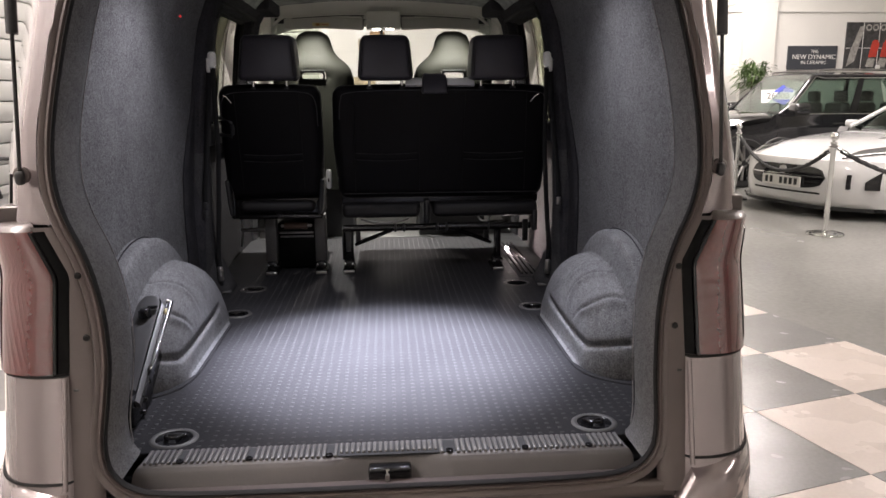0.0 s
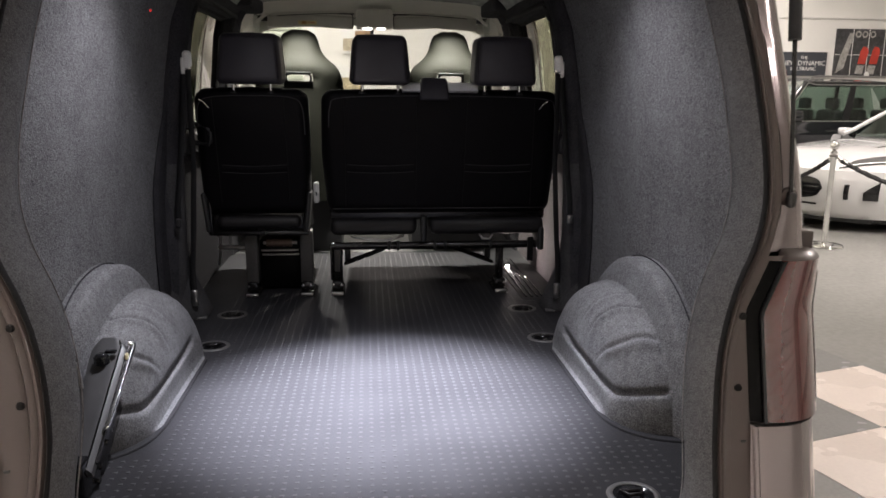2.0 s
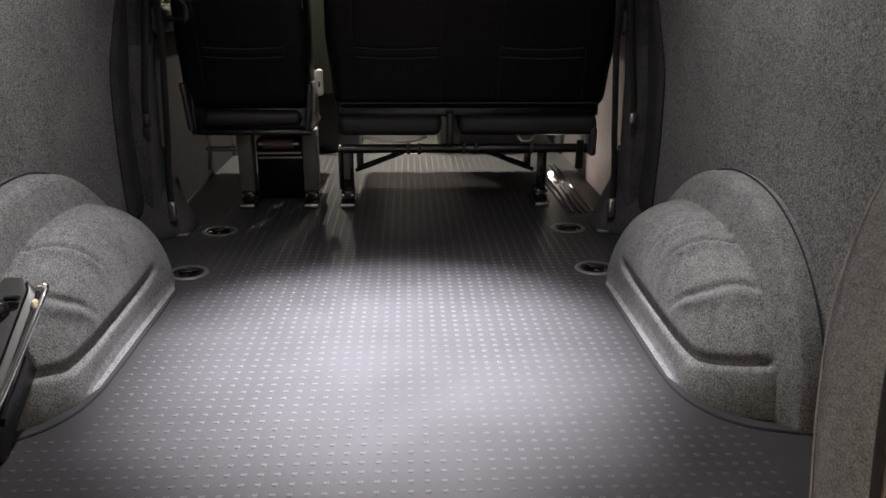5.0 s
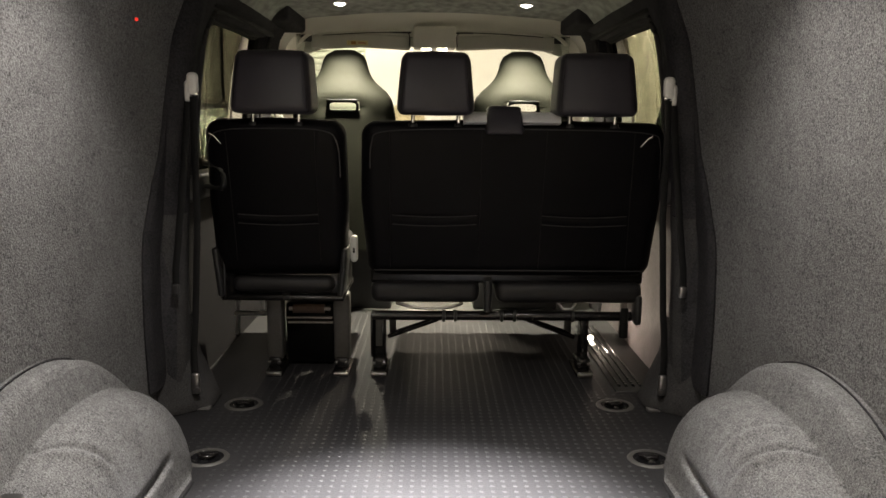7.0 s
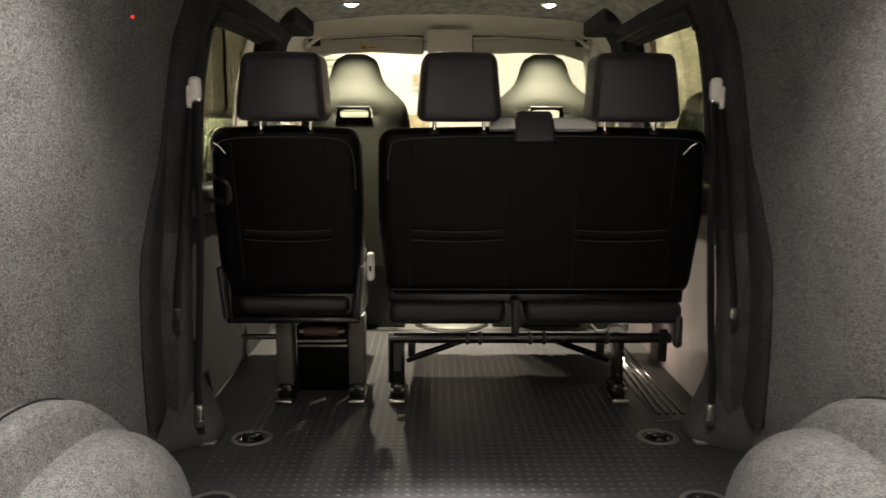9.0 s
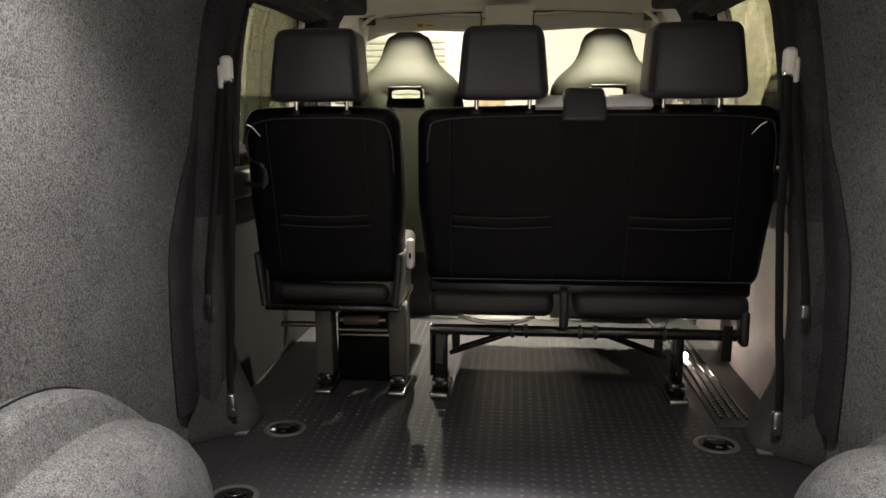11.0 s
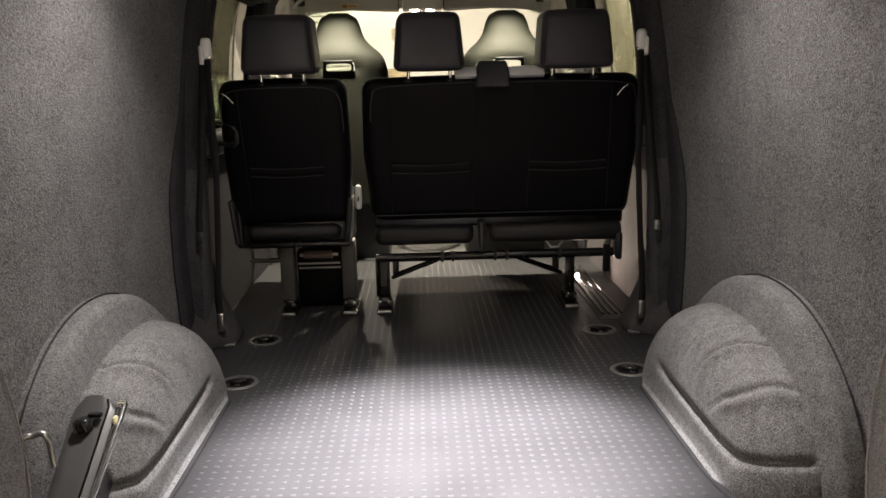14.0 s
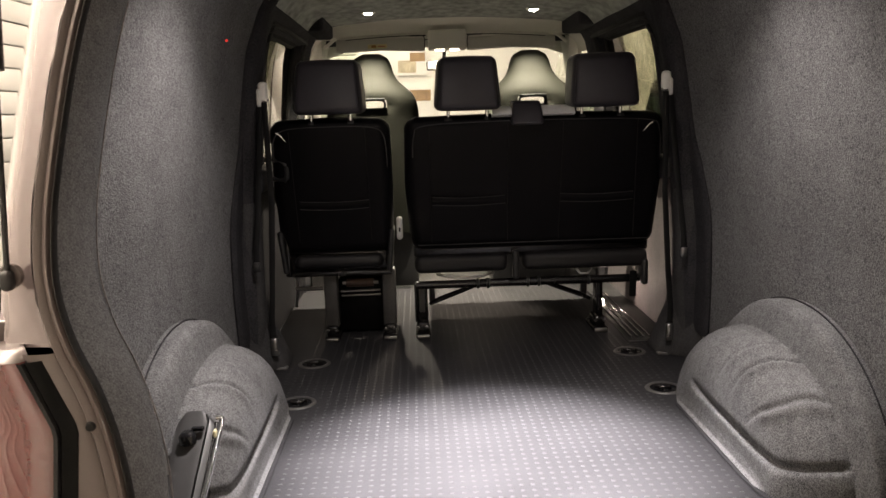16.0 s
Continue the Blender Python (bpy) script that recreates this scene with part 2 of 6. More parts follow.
def rbox(x0, x1, y0, y1, z0, z1, r=0.01, n=3, turn=None, bulge=None):
    """A box with rounded edges between two corners; bulge(p, unit) may push its points."""
    bm = bmesh.new()
    c = Vector(((x0 + x1) / 2, (y0 + y1) / 2, (z0 + z1) / 2))
    half = Vector((abs(x1 - x0) / 2, abs(y1 - y0) / 2, abs(z1 - z0) / 2))
    r = min(r, min(half) * 0.999)
    bmesh.ops.create_cube(bm, size=2)
    if n > 1:
        bmesh.ops.subdivide_edges(bm, edges=bm.edges[:], cuts=n, use_grid_fill=True)
    for v in bm.verts:
        u = v.co.copy()
        q = Vector()
        for i in range(3):
            a = u[i]
            inner = half[i] - r
            # the outer third of each side makes the round
            k = abs(a)
            lim = 1 - 2 * max(1, n // 2) / (n + 1) if n > 1 else 0.999
            q[i] = math.copysign(inner * min(1, k / lim if lim > 0 else 1) + (r * (k - lim) / (1 - lim) if k > lim else 0), a)
        core = Vector([max(-(half[i] - r), min(half[i] - r, q[i])) for i in range(3)])
        d = q - core
        if d.length > 1e-9:
            q = core + d.normalized() * r
        if bulge:
            q = bulge(q, Vector((q[0] / half[0], q[1] / half[1], q[2] / half[2])))
        v.co = (turn @ q if turn else q) + c
    return bm


def tube(points, r, n=10, closed=False, flat=1.0):
    """A round (or flattened) bar along points."""
    bm = bmesh.new()
    pts = [Vector(p) for p in points]
    rings = []
    for i, p in enumerate(pts):
        a = pts[i - 1] if (i > 0 or closed) else p
        b = pts[(i + 1) % len(pts)] if (i < len(pts) - 1 or closed) else p
        t = (b - a).normalized()
        up = Vector((0, 0, 1)) if abs(t.z) < 0.9 else Vector((0, 1, 0))
        u = t.cross(up).normalized()
        w = u.cross(t).normalized()
        rr = r[i] if isinstance(r, (list, tuple)) else r
        rings.append([bm.verts.new(p + (u * math.cos(2 * math.pi * k / n) + w * flat * math.sin(2 * math.pi * k / n)) * rr) for k in range(n)])
    m = len(rings)
    for i in range(m if closed else m - 1):
        A, B = rings[i], rings[(i + 1) % m]
        for k in range(n):
            bm.faces.new((A[k], A[(k + 1) % n], B[(k + 1) % n], B[k]))
    if not closed:
        bm.faces.new(rings[0][::-1])
        bm.faces.new(rings[-1])
    return bm


def grid(fn, nu, nv, thick=None):
    """A sheet fn(u, v) over the unit square; thick: a vector by which a second skin lies behind it."""
    bm = bmesh.new()
    rows = [[bm.verts.new(fn(i / nu, j / nv)) for j in range(nv + 1)] for i in range(nu + 1)]
    for i in range(nu):
        for j in range(nv):
            bm.faces.new((rows[i][j], rows[i + 1][j], rows[i + 1][j + 1], rows[i][j + 1]))
    if thick is not None:
        t = Vector(thick)
        back = [[bm.verts.new(v.co + t) for v in row] for row in rows]
        for i in range(nu):
            for j in range(nv):
                bm.faces.new((back[i][j + 1], back[i + 1][j + 1], back[i + 1][j], back[i][j]))
        for i in range(nu):
            for a, b in ((0, 0), (nv, nv)):
                bm.faces.new((rows[i][a], rows[i + 1][a], back[i + 1][b], back[i][b]))
        for j in range(nv):
            for a in (0, nu):
                bm.faces.new((rows[a][j], rows[a][j + 1], back[a][j + 1], back[a][j]))
    return bm


def loft(sections, close=False, cap=False):
    """A skin over equally long rows of points."""
    bm = bmesh.new()
    rows = [[bm.verts.new(p) for p in s] for s in sections]
    n = len(rows[0])
    for A, B in zip(rows, rows[1:]):
        for k in range(n if close else n - 1):
            bm.faces.new((A[k], A[(k + 1) % n], B[(k + 1) % n], B[k]))
    if cap:
        bm.faces.new(rows[0][::-1])
        bm.faces.new(rows[-1])
    return bm


def lathe(profile, n=24, axis="z", at=(0, 0, 0)):
    """Turns (radius, height) points round an axis."""
    secs = []
    for k in range(n + 1):
        a = 2 * math.pi * k / n
        row = []
        for r, hgt in profile:
            p = (r * math.cos(a), r * math.sin(a), hgt)
            if axis == "y":
                p = (p[0], p[2], p[1])
            if axis == "x":
                p = (p[2], p[0], p[1])
            row.append(Vector(p) + Vector(at))
        secs.append(row)
    bm = loft(secs)
    bmesh.ops.remove_doubles(bm, verts=bm.verts[:], dist=1e-5)
    return bm


def prism(outline, vec):
    """A flat outline of 3D points, given depth by vec."""
    bm = bmesh.new()
    a = [bm.verts.new(p) for p in outline]
    b = [bm.verts.new(Vector(p) + Vector(vec)) for p in outline]
    bm.faces.new(a)
    bm.faces.new(b[::-1])
    for i in range(len(a)):
        j = (i + 1) % len(a)
        bm.faces.new((a[i], a[j], b[j], b[i]))
    return bm


def mirror_x(bm):
    for v in bm.verts:
        v.co.x = -v.co.x
    return bm


def lerp_table(table, x):
    """Smooth interpolation in rows of (x, value...)."""
    if x <= table[0][0]:
        return table[0][1]
    for (a, fa), (b, fb) in zip(table, table[1:]):
        if x <= b:
            return fa + (fb - fa) * (x - a) / (b - a)
    return table[-1][1]


def spline(points, n):
    """A smooth run of n + 1 points through the given ones."""
    pts = [Vector(p) for p in points]
    out = []
    m = len(pts) - 1
    for i in range(n + 1):
        f = i / n * m
        k = min(int(f), m - 1)
        t = f - k
        p0, p1, p2, p3 = pts[max(k - 1, 0)], pts[k], pts[k + 1], pts[min(k + 2, m)]
        out.append(0.5 * ((2 * p1) + (p2 - p0) * t + (2 * p0 - 5 * p1 + 4 * p2 - p3) * t * t + (3 * p1 - p0 - 3 * p2 + p3) * t ** 3))
    return out


# ---- the van: shell, lining, floor ----
van = thing("van", "mauve-grey metallic panel van with its tailgate open and carpet-lined load bay", "van")


def rear_y(z):
    """The rear face leans forwards as it rises."""
    return -0.10 + 0.27 * (z - 0.68)


SEAL_LINE = [(0.0, 0.575), (0.25, 0.575), (0.45, 0.578), (0.54, 0.588), (0.592, 0.617), (0.615, 0.67), (0.621, 0.80), (0.633, 0.93), (0.654, 1.02), (0.683, 1.095), (0.722, 1.17),
             (0.746, 1.25), (0.750, 1.35), (0.741, 1.47), (0.725, 1.58), (0.703, 1.68), (0.668, 1.79), (0.62, 1.852), (0.55, 1.882), (0.28, 1.895), (0.0, 1.90)]
WALL_X = [(0.5, 0.80), (0.9, 0.815), (1.1, 0.815), (1.3, 0.80), (1.5, 0.787), (1.72, 0.752), (1.85, 0.705), (1.93, 0.655), (1.99, 0.58)]
OUTER_X = [(0.3, 0.93), (0.6, 0.945), (1.3, 0.945), (1.5, 0.925), (1.7, 0.903), (1.85, 0.87), (1.93, 0.82), (1.99, 0.70), (2.03, 0.40)]
PILLAR_X = [(0.5, 0.745), (0.95, 0.748), (1.1, 0.745), (1.37, 0.738), (1.57, 0.722), (1.73, 0.698), (1.85, 0.668), (1.95, 0.60)]
seal_pts = spline([(x, 0, z) for x, z in SEAL_LINE], 100)


def seal_at(z):
    """Half the width of the opening at a height."""
    best = min((p for p in seal_pts if p.x > 0.5), key=lambda p: abs(p.z - z))
    return best.x


def inset(k, d):
    """A point of the opening's edge, moved out by d (in: minus)."""
    a, b = seal_pts[max(k - 1, 0)], seal_pts[min(k + 1, 100)]
    t = (b - a).normalized()
    return seal_pts[k] + Vector((t.z, 0, -t.x)) * d


def draw_in(p):
    """The opening is a little narrower on the driver's far side: how far a point there lies inwards."""
    high = max(0.0, min(1.0, (p.z - 0.70) / 0.16))
    depth = max(0.0, min(1.0, (0.24 - (p.y - rear_y(p.z))) / 0.12))
    return (0.018 + 0.004 * max(0.0, min(1.0, (p.z - 1.35) / 0.15))) * high * depth


def both(make, name, mat, label="", parent=None, smooth=True, rear=False):
    """The same part on either side of the van; rear: a part of the tailgate opening."""
    made = []
    for s in (1, -1):
        bm = make()
        if rear and s < 0:
            for v in bm.verts:
                v.co.x -= draw_in(v.co)
        made.append(part(name, mirror_x(bm) if s < 0 else bm, mat, parent or van, label, smooth))
    return made


def ring_band(offsets):
    """A band round the whole opening through (outward, deeper) offsets."""
    secs = []
    for d, y in offsets:
        half = [inset(k, d) for k in range(101)]
        row = [Vector((p.x, rear_y(p.z) + y, p.z)) for p in half]
        secs.append([Vector((-p.x + (draw_in(p) if p.x > 0.4 else 0), p.y, p.z)) for p in row[::-1]][:-1] + row)
    return loft(secs)


# rubber seal, painted flange and carpeted reveal of the tailgate opening
part("door_seal", ring_band([(-0.002, 0.010), (-0.005, 0.003), (-0.004, -0.005), (-0.001, -0.008), (0.002, -0.005), (0.003, 0.004)]), SEAL, van, "black rubber seal round the tailgate opening")
part("door_flange", ring_band([(0.001, 0.010), (0.004, 0.0), (0.009, -0.005), (0.014, -0.003), (0.017, 0.001), (0.021, -0.002), (0.029, -0.003), (0.033, 0.003), (0.035, 0.034)]), PAINT_INNER, van, "satin painted flange")


def reveal():
    secs = []
    ks = [k for k in range(101) if seal_pts[k].z > 0.603 and seal_pts[k].x > 0.3]
    for d, y, w in ((0.000, 0.000, 0), (-0.005, 0.010, 0), (-0.011, 0.05, 0), (-0.014, 0.10, 0), (-0.012, 0.125, 0.02), (0, 0.155, 0.35), (0, 0.19, 0.8), (0, 0.215, 1.0), (0, 0.24, 1.06)):
        row = []
        for k in ks:
            p = inset(k, d)
            wx = lerp_table(WALL_X, p.z)
            x = p.x * (1 - w) + wx * w if p.x < wx else p.x
            wz = p.z if p.z < 1.8 else p.z + (min(1.97, p.z + 0.07) - p.z) * w
            row.append(Vector((x, rear_y(p.z) + y, max(wz, 0.601))))
        secs.append(row)
    return loft(secs)


both(reveal, "pillar_lining", LINING_CARPET, "grey carpet over the rear pillar", rear=True)


def seam():
    ks = [k for k in range(101) if 0.64 < seal_pts[k].z < 1.8]
    return tube([(inset(k, -0.0155).x, rear_y(seal_pts[k].z) + 0.117, seal_pts[k].z) for k in ks], 0.0016, 6)


both(seam, "lining_seam", SEAM_CARPET, "pale pressed seam in the carpet", rear=True)


# side walls of the bay
def wall(u, v):
    z = 0.58 + v * 1.41
    y = rear_y(z) + 0.22 + u * (1.66 - rear_y(z) - 0.22)
    wob = 0.004 * noise.noise(Vector((y * 3, z * 3, 0)))
    blend = max(0.0, min(1.0, (y - 1.30) / 0.30))
    return Vector((lerp_table(WALL_X, z) - 0.010 * blend * blend + wob, y, z))


both(lambda: grid(wall, 44, 40, (0.02, 0, 0)), "side_lining", WALL_CARPET, "grey carpet side wall")


# darker trim on the pillar behind the seats: a tapering band on the wall, then a rounded corner
PILLAR_EDGE = [(0.60, 1.36), (0.80, 1.365), (1.00, 1.378), (1.16, 1.395), (1.30, 1.448), (1.38, 1.495), (1.46, 1.520), (1.53, 1.530), (1.97, 1.555)]


def pillar(u, v):
    z = 0.70 + v * 1.26
    ye = lerp_table(PILLAR_EDGE, z)
    y0 = max(ye + 0.004, lerp_table([(0.6, 1.47), (0.9, 1.475), (1.08, 1.49), (1.2, 1.51), (1.4, 1.525), (1.97, 1.56)], z))
    wx, px = lerp_table(WALL_X, z) - 0.012, lerp_table(PILLAR_X, z)
    if u < 0.35:
        f = u / 0.35
        return Vector((wx + 0.004 - 0.010 * min(1, f * 5), ye + (y0 - ye) * f, z))
    if u < 0.8:
        a = (u - 0.35) / 0.45 * math.pi / 2
        return Vector((wx - 0.006 + (px - wx + 0.006) * math.sin(a), y0 + 0.075 * (1 - math.cos(a)), z))
    return Vector((px + 0.022 * (u - 0.8) / 0.2, y0 + 0.075 + 0.09 * (u - 0.8) / 0.2, z))


both(lambda: grid(pillar, 26, 44, (0.015, 0.01, 0)), "pillar_trim", CARPET_DARK, "charcoal carpet on the middle pillar")


def pillar_face(u, v):
    """The paler lower half of the pillar, between the band and the seat belt."""
    z = 0.64 + v * 0.56
    wx, px = lerp_table(WALL_X, z) - 0.014, lerp_table(PILLAR_X, z)
    a = u * math.pi / 2
    return Vector((wx - 0.010 + (px - wx + 0.004) * math.sin(a), 1.475 + 0.02 * v + 0.072 * (1 - math.cos(a)), z))


both(lambda: grid(pillar_face, 12, 16, (0.004, 0.008, 0)), "pillar_face", PILLAR_CARPET, "grey carpet on the lower pillar")


def pillar_foot():
    rows = []
    for z, xi, yi in ((0.602, 0.672, 1.500), (0.612, 0.670, 1.498), (0.64, 0.684, 1.502), (0.70, 0.712, 1.512), (0.75, 0.738, 1.520), (0.80, 0.752, 1.53), (0.86, 0.766, 1.545)):
        rows.append([Vector((0.83, yi - 0.10, z)), Vector((0.80, yi - 0.085, z)), Vector((xi + 0.05, yi - 0.020, z)), Vector((xi + 0.012, yi, z)), Vector((xi, yi + 0.015, z)), Vector((xi, yi + 0.11, z)), Vector((0.83, yi + 0.13, z))])
    return loft(rows)


both(pillar_foot, "pillar_foot", PILLAR_CARPET, "carpeted foot of the pillar")
both(lambda: rbox(0.672, 0.765, 1.486, 1.512, FLOOR, FLOOR + 0.010, 0.003, 3), "foot_strip", SILL_RIB, "pale strip at the foot of the pillar")


# wheel arches: a rim against the wall and a bulging box before it
ARCH_Y = 0.795
ARCH = [(0.83, 0.430, 0.378), (0.772, 0.430, 0.378), (0.762, 0.428, 0.375), (0.753, 0.424, 0.360), (0.745, 0.424, 0.326), (0.737, 0.424, 0.286), (0.727, 0.424, 0.279), (0.71, 0.420, 0.278), (0.69, 0.413, 0.270), (0.665, 0.400, 0.253),
        (0.642, 0.380, 0.226), (0.624, 0.354, 0.190), (0.612, 0.331, 0.148), (0.604, 0.314, 0.106), (0.601, 0.303, 0.070), (0.599, 0.292, 0.032), (0.595, 0.280, 0.009), (0.586, 0.255, 0.0015)]


def arch_pt(u, v):
    f = u * (len(ARCH) - 1)
    k = min(int(f), len(ARCH) - 2)
    t = f - k
    x, a, b = (ARCH[k][i] + (ARCH[k + 1][i] - ARCH[k][i]) * t for i in range(3))
    ang = math.pi * v
    rim = max(0.0, min(1.0, (x - 0.733) / 0.025))
    y = ARCH_Y - 0.04 * rim + a * math.copysign(abs(math.cos(ang)) ** 0.94, math.cos(ang))
    z = FLOOR + b * abs(math.sin(ang)) ** (0.93 + 0.20 * rim)
    n = Vector((-0.75 + 0.6 * max(0.0, min(1.0, (x - 0.68) / 0.05)), math.cos(ang) * 0.5, 0.6 * math.sin(ang))).normalized()
    d = 0.0
    if x < 0.735:
        # pressed ledges that sweep over the bulge and one long crease above the floor
        for yr, slope, curl, lo, high in ((0.505, 0.55, 22, 0.602, 0.0105), (0.635, 0.90, 0, 0.606, 0.0095), (0.735, 0.80, 0, 0.608, 0.005)):
            w = yr + slope * (0.730 - x) + curl * max(0.0, 0.66 - x) ** 2 - y
            fade = max(0.0, min(1, (x - lo) / 0.030, (0.742 - x) / 0.014))
            fade = fade * fade * (3 - 2 * fade)
            d += fade * high * (0.9 * math.exp(-((w - 0.017) / 0.017) ** 2) - math.exp(-((w + 0.004) / 0.010) ** 2))
        crease = lerp_table([(0.36, 0.728), (0.403, 0.705), (0.434, 0.690), (0.49, 0.672), (0.56, 0.675), (0.67, 0.681), (0.96, 0.690)], y)
        if 0.35 < y < 1.0:
            d -= 0.016 * math.exp(-((z - crease) / 0.0110) ** 2) * min(1, (y - 0.35) / 0.03, (1.0 - y) / 0.05, (0.735 - x) / 0.02)
    d += 0.0015 * noise.noise(Vector((x * 9, y * 9, z * 9)))
    return Vector((x, y, z)) + n * d


both(lambda: grid(arch_pt, 110, 420), "wheel_arch", CARPET, "grey carpet moulded over the wheel arch")
both(lambda: tube([(0.800, ARCH_Y - 0.04 + 0.433 * math.copysign(abs(math.cos(math.pi * i / 40)) ** 0.94, math.cos(math.pi * i / 40)),
                    FLOOR + 0.381 * math.sin(math.pi * i / 40) ** 1.13) for i in range(1, 40)], 0.0022, 6), "arch_seam", CARPET_DARK, "dark seam over the wheel arch")
both(lambda: tube(spline([(0.578, 1.03, 0.602), (0.577, 0.8, 0.602), (0.577, 0.58, 0.602), (0.588, 0.47, 0.602), (0.622, 0.398, 0.602), (0.68, 0.35, 0.602), (0.76, 0.325, 0.602)], 30), 0.0042, 6), "mat_edge", RUBBER, "raised edge of the mat")

# roof lining, with rounded cove into the walls and a drop at its front edge
def roof(u, v):
    y = 0.16 + u * 2.69
    a = -1 + 2 * v
    x = a * 0.66
    z = 1.976 - 0.040 * abs(a) ** 2 - 0.055 * max(0, (abs(a) - 0.86) / 0.14) ** 2
    z += 0.003 * noise.noise(Vector((x * 4, y * 4, 3)))
    return Vector((x, y, z))


part("roof_lining", grid(roof, 60, 40, (0, 0, 0.012)), ROOF_CLOTH, van, "dark brushed cloth roof lining")

# the rubber floor mat, its raised studs and the scuff plate at the sill
part("floor_mat", rbox(-0.84, 0.84, 0.03, 2.72, FLOOR - 0.02, FLOOR, 0.003, 3), RUBBER, van, "dark grey studded rubber floor mat")
part("cab_floor", rbox(-0.80, 0.80, 2.72, 3.45, FLOOR - 0.02, FLOOR + 0.002, 0.003, 3), material("grey_green_vinyl", (0.05, 0.052, 0.05), 0.5, vary=0.15, scale=6, fine=200, bump=0.3), van, "pale grey-green vinyl floor before the rear seats")


def studs():
    verts, faces = [], []
    for j in range(0, 98):
        y = 0.054 + j * 0.0268
        for i in range(-26, 28):
            x = -0.012 + i * 0.028
            half_w = 0.57 if 0.36 < y < 1.18 else (0.66 if y < 1.66 else 0.60)
            if abs(x) > half_w or any(math.hypot((x - rx) / 1.08, y - ry) < 0.066 for rx, ry in RINGS):
                continue
            w, l, t = 0.0054, 0.0047, 0.0013
            z = FLOOR + 0.0002
            k = len(verts)
            for ww, ll, zz in ((w, l, z), (w - 0.0012, l - 0.0016, z + t)):
                c = 0.0022
                verts += [(x - ww + c, y - ll, zz), (x + ww - c, y - ll, zz), (x + ww, y - ll + c, zz), (x + ww, y + ll - c, zz), (x + ww - c, y + ll, zz), (x - ww + c, y + ll, zz), (x - ww, y + ll - c, zz), (x - ww, y - ll + c, zz)]
            faces += [tuple(range(k + 8, k + 16))] + [(k + a, k + (a + 1) % 8, k + 8 + (a + 1) % 8, k + 8 + a) for a in range(8)]
    me = bpy.data.meshes.new("floor_stud")
    me.from_pydata(verts, [], faces)
    me.materials.append(STUD)
    ob = new("floor_stud", me)
    ob.parent = van
    return tagged(ob, "rows of small raised rubber studs", kind="stuff")


RINGS = [(-0.53, 0.100), (0.53, 0.098), (-0.585, 1.168), (0.585, 1.168), (-0.583, 1.542), (0.583, 1.542)]
studs()

sill_profile = [(0.036, 0.602), (-0.030, 0.602), (-0.040, 0.598), (-0.048, 0.588), (-0.070, 0.545), (-0.09, 0.54)]


def sill(u, v):
    f = v * (len(sill_profile) - 1)
    k = min(int(f), len(sill_profile) - 2)
    t = f - k
    y, z = (sill_profile[k][i] + (sill_profile[k + 1][i] - sill_profile[k][i]) * t for i in (0, 1))
    x = -0.565 + u * 1.13
    dip = max(0.0, 1 - max(0.0, abs(x - 0.005) - 0.07) / 0.06)
    if y < 0:
        y += dip * 0.022
    return Vector((x * (1 + 0.05 * v), y, z))


sill_plate = part("sill_plate", grid(sill, 60, 25, (0, 0, -0.004)), SILL, van, "ribbed dark grey plastic sill plate")
# black bed under paler ribs: gloss and shade of the grooves done by colour
part("groove_bed", rbox(-0.565, 0.565, -0.030, 0.031, 0.598, 0.6032, 0.001, 1), BLACK_PLASTIC, sill_plate, "black bed added as shade between the ribs")
for i in range(86):
    x = -0.56 + i * 1.12 / 85
    front = -0.018 if abs(x) < 0.12 else -0.034
    if min(abs(x - sx) for sx in (-0.483, -0.325, -0.14, 0.144, 0.327, 0.483)) < 0.008:
        continue
    part("rib", rbox(x - 0.0042, x + 0.0042, front, 0.030, 0.600, 0.6078, 0.0025, 3), SILL_RIB, sill_plate)
for x in (-0.483, -0.325, -0.14, 0.144, 0.327, 0.483):
    part("screw", lathe([(0.0, 0.6075), (0.006, 0.6078), (0.0085, 0.6068), (0.0085, 0.602)], 14, at=(x, -0.026, 0)), GLOSS_BLACK, sill_plate, "black screw cap")
striker = part("striker", merge(rbox(-0.048, 0.052, -0.066, -0.030, 0.545, 0.585, 0.006, 3), rbox(-0.055, 0.058, -0.071, -0.064, 0.541, 0.548, 0.002, 3)), GLOSS_BLACK, van, "black recessed lock striker")
part("loop", tube([(-0.004, -0.070, 0.552), (-0.004, -0.078, 0.562), (-0.004, -0.078, 0.575), (-0.004, -0.068, 0.584)], 0.005, 8), STEEL, striker, "steel striker loop")
# threshold under the sill plate, out to the bumper
part("threshold", rbox(-0.66, 0.66, -0.135, -0.06, 0.50, 0.560, 0.010, 3), PAINT_INNER, van, "satin painted threshold")


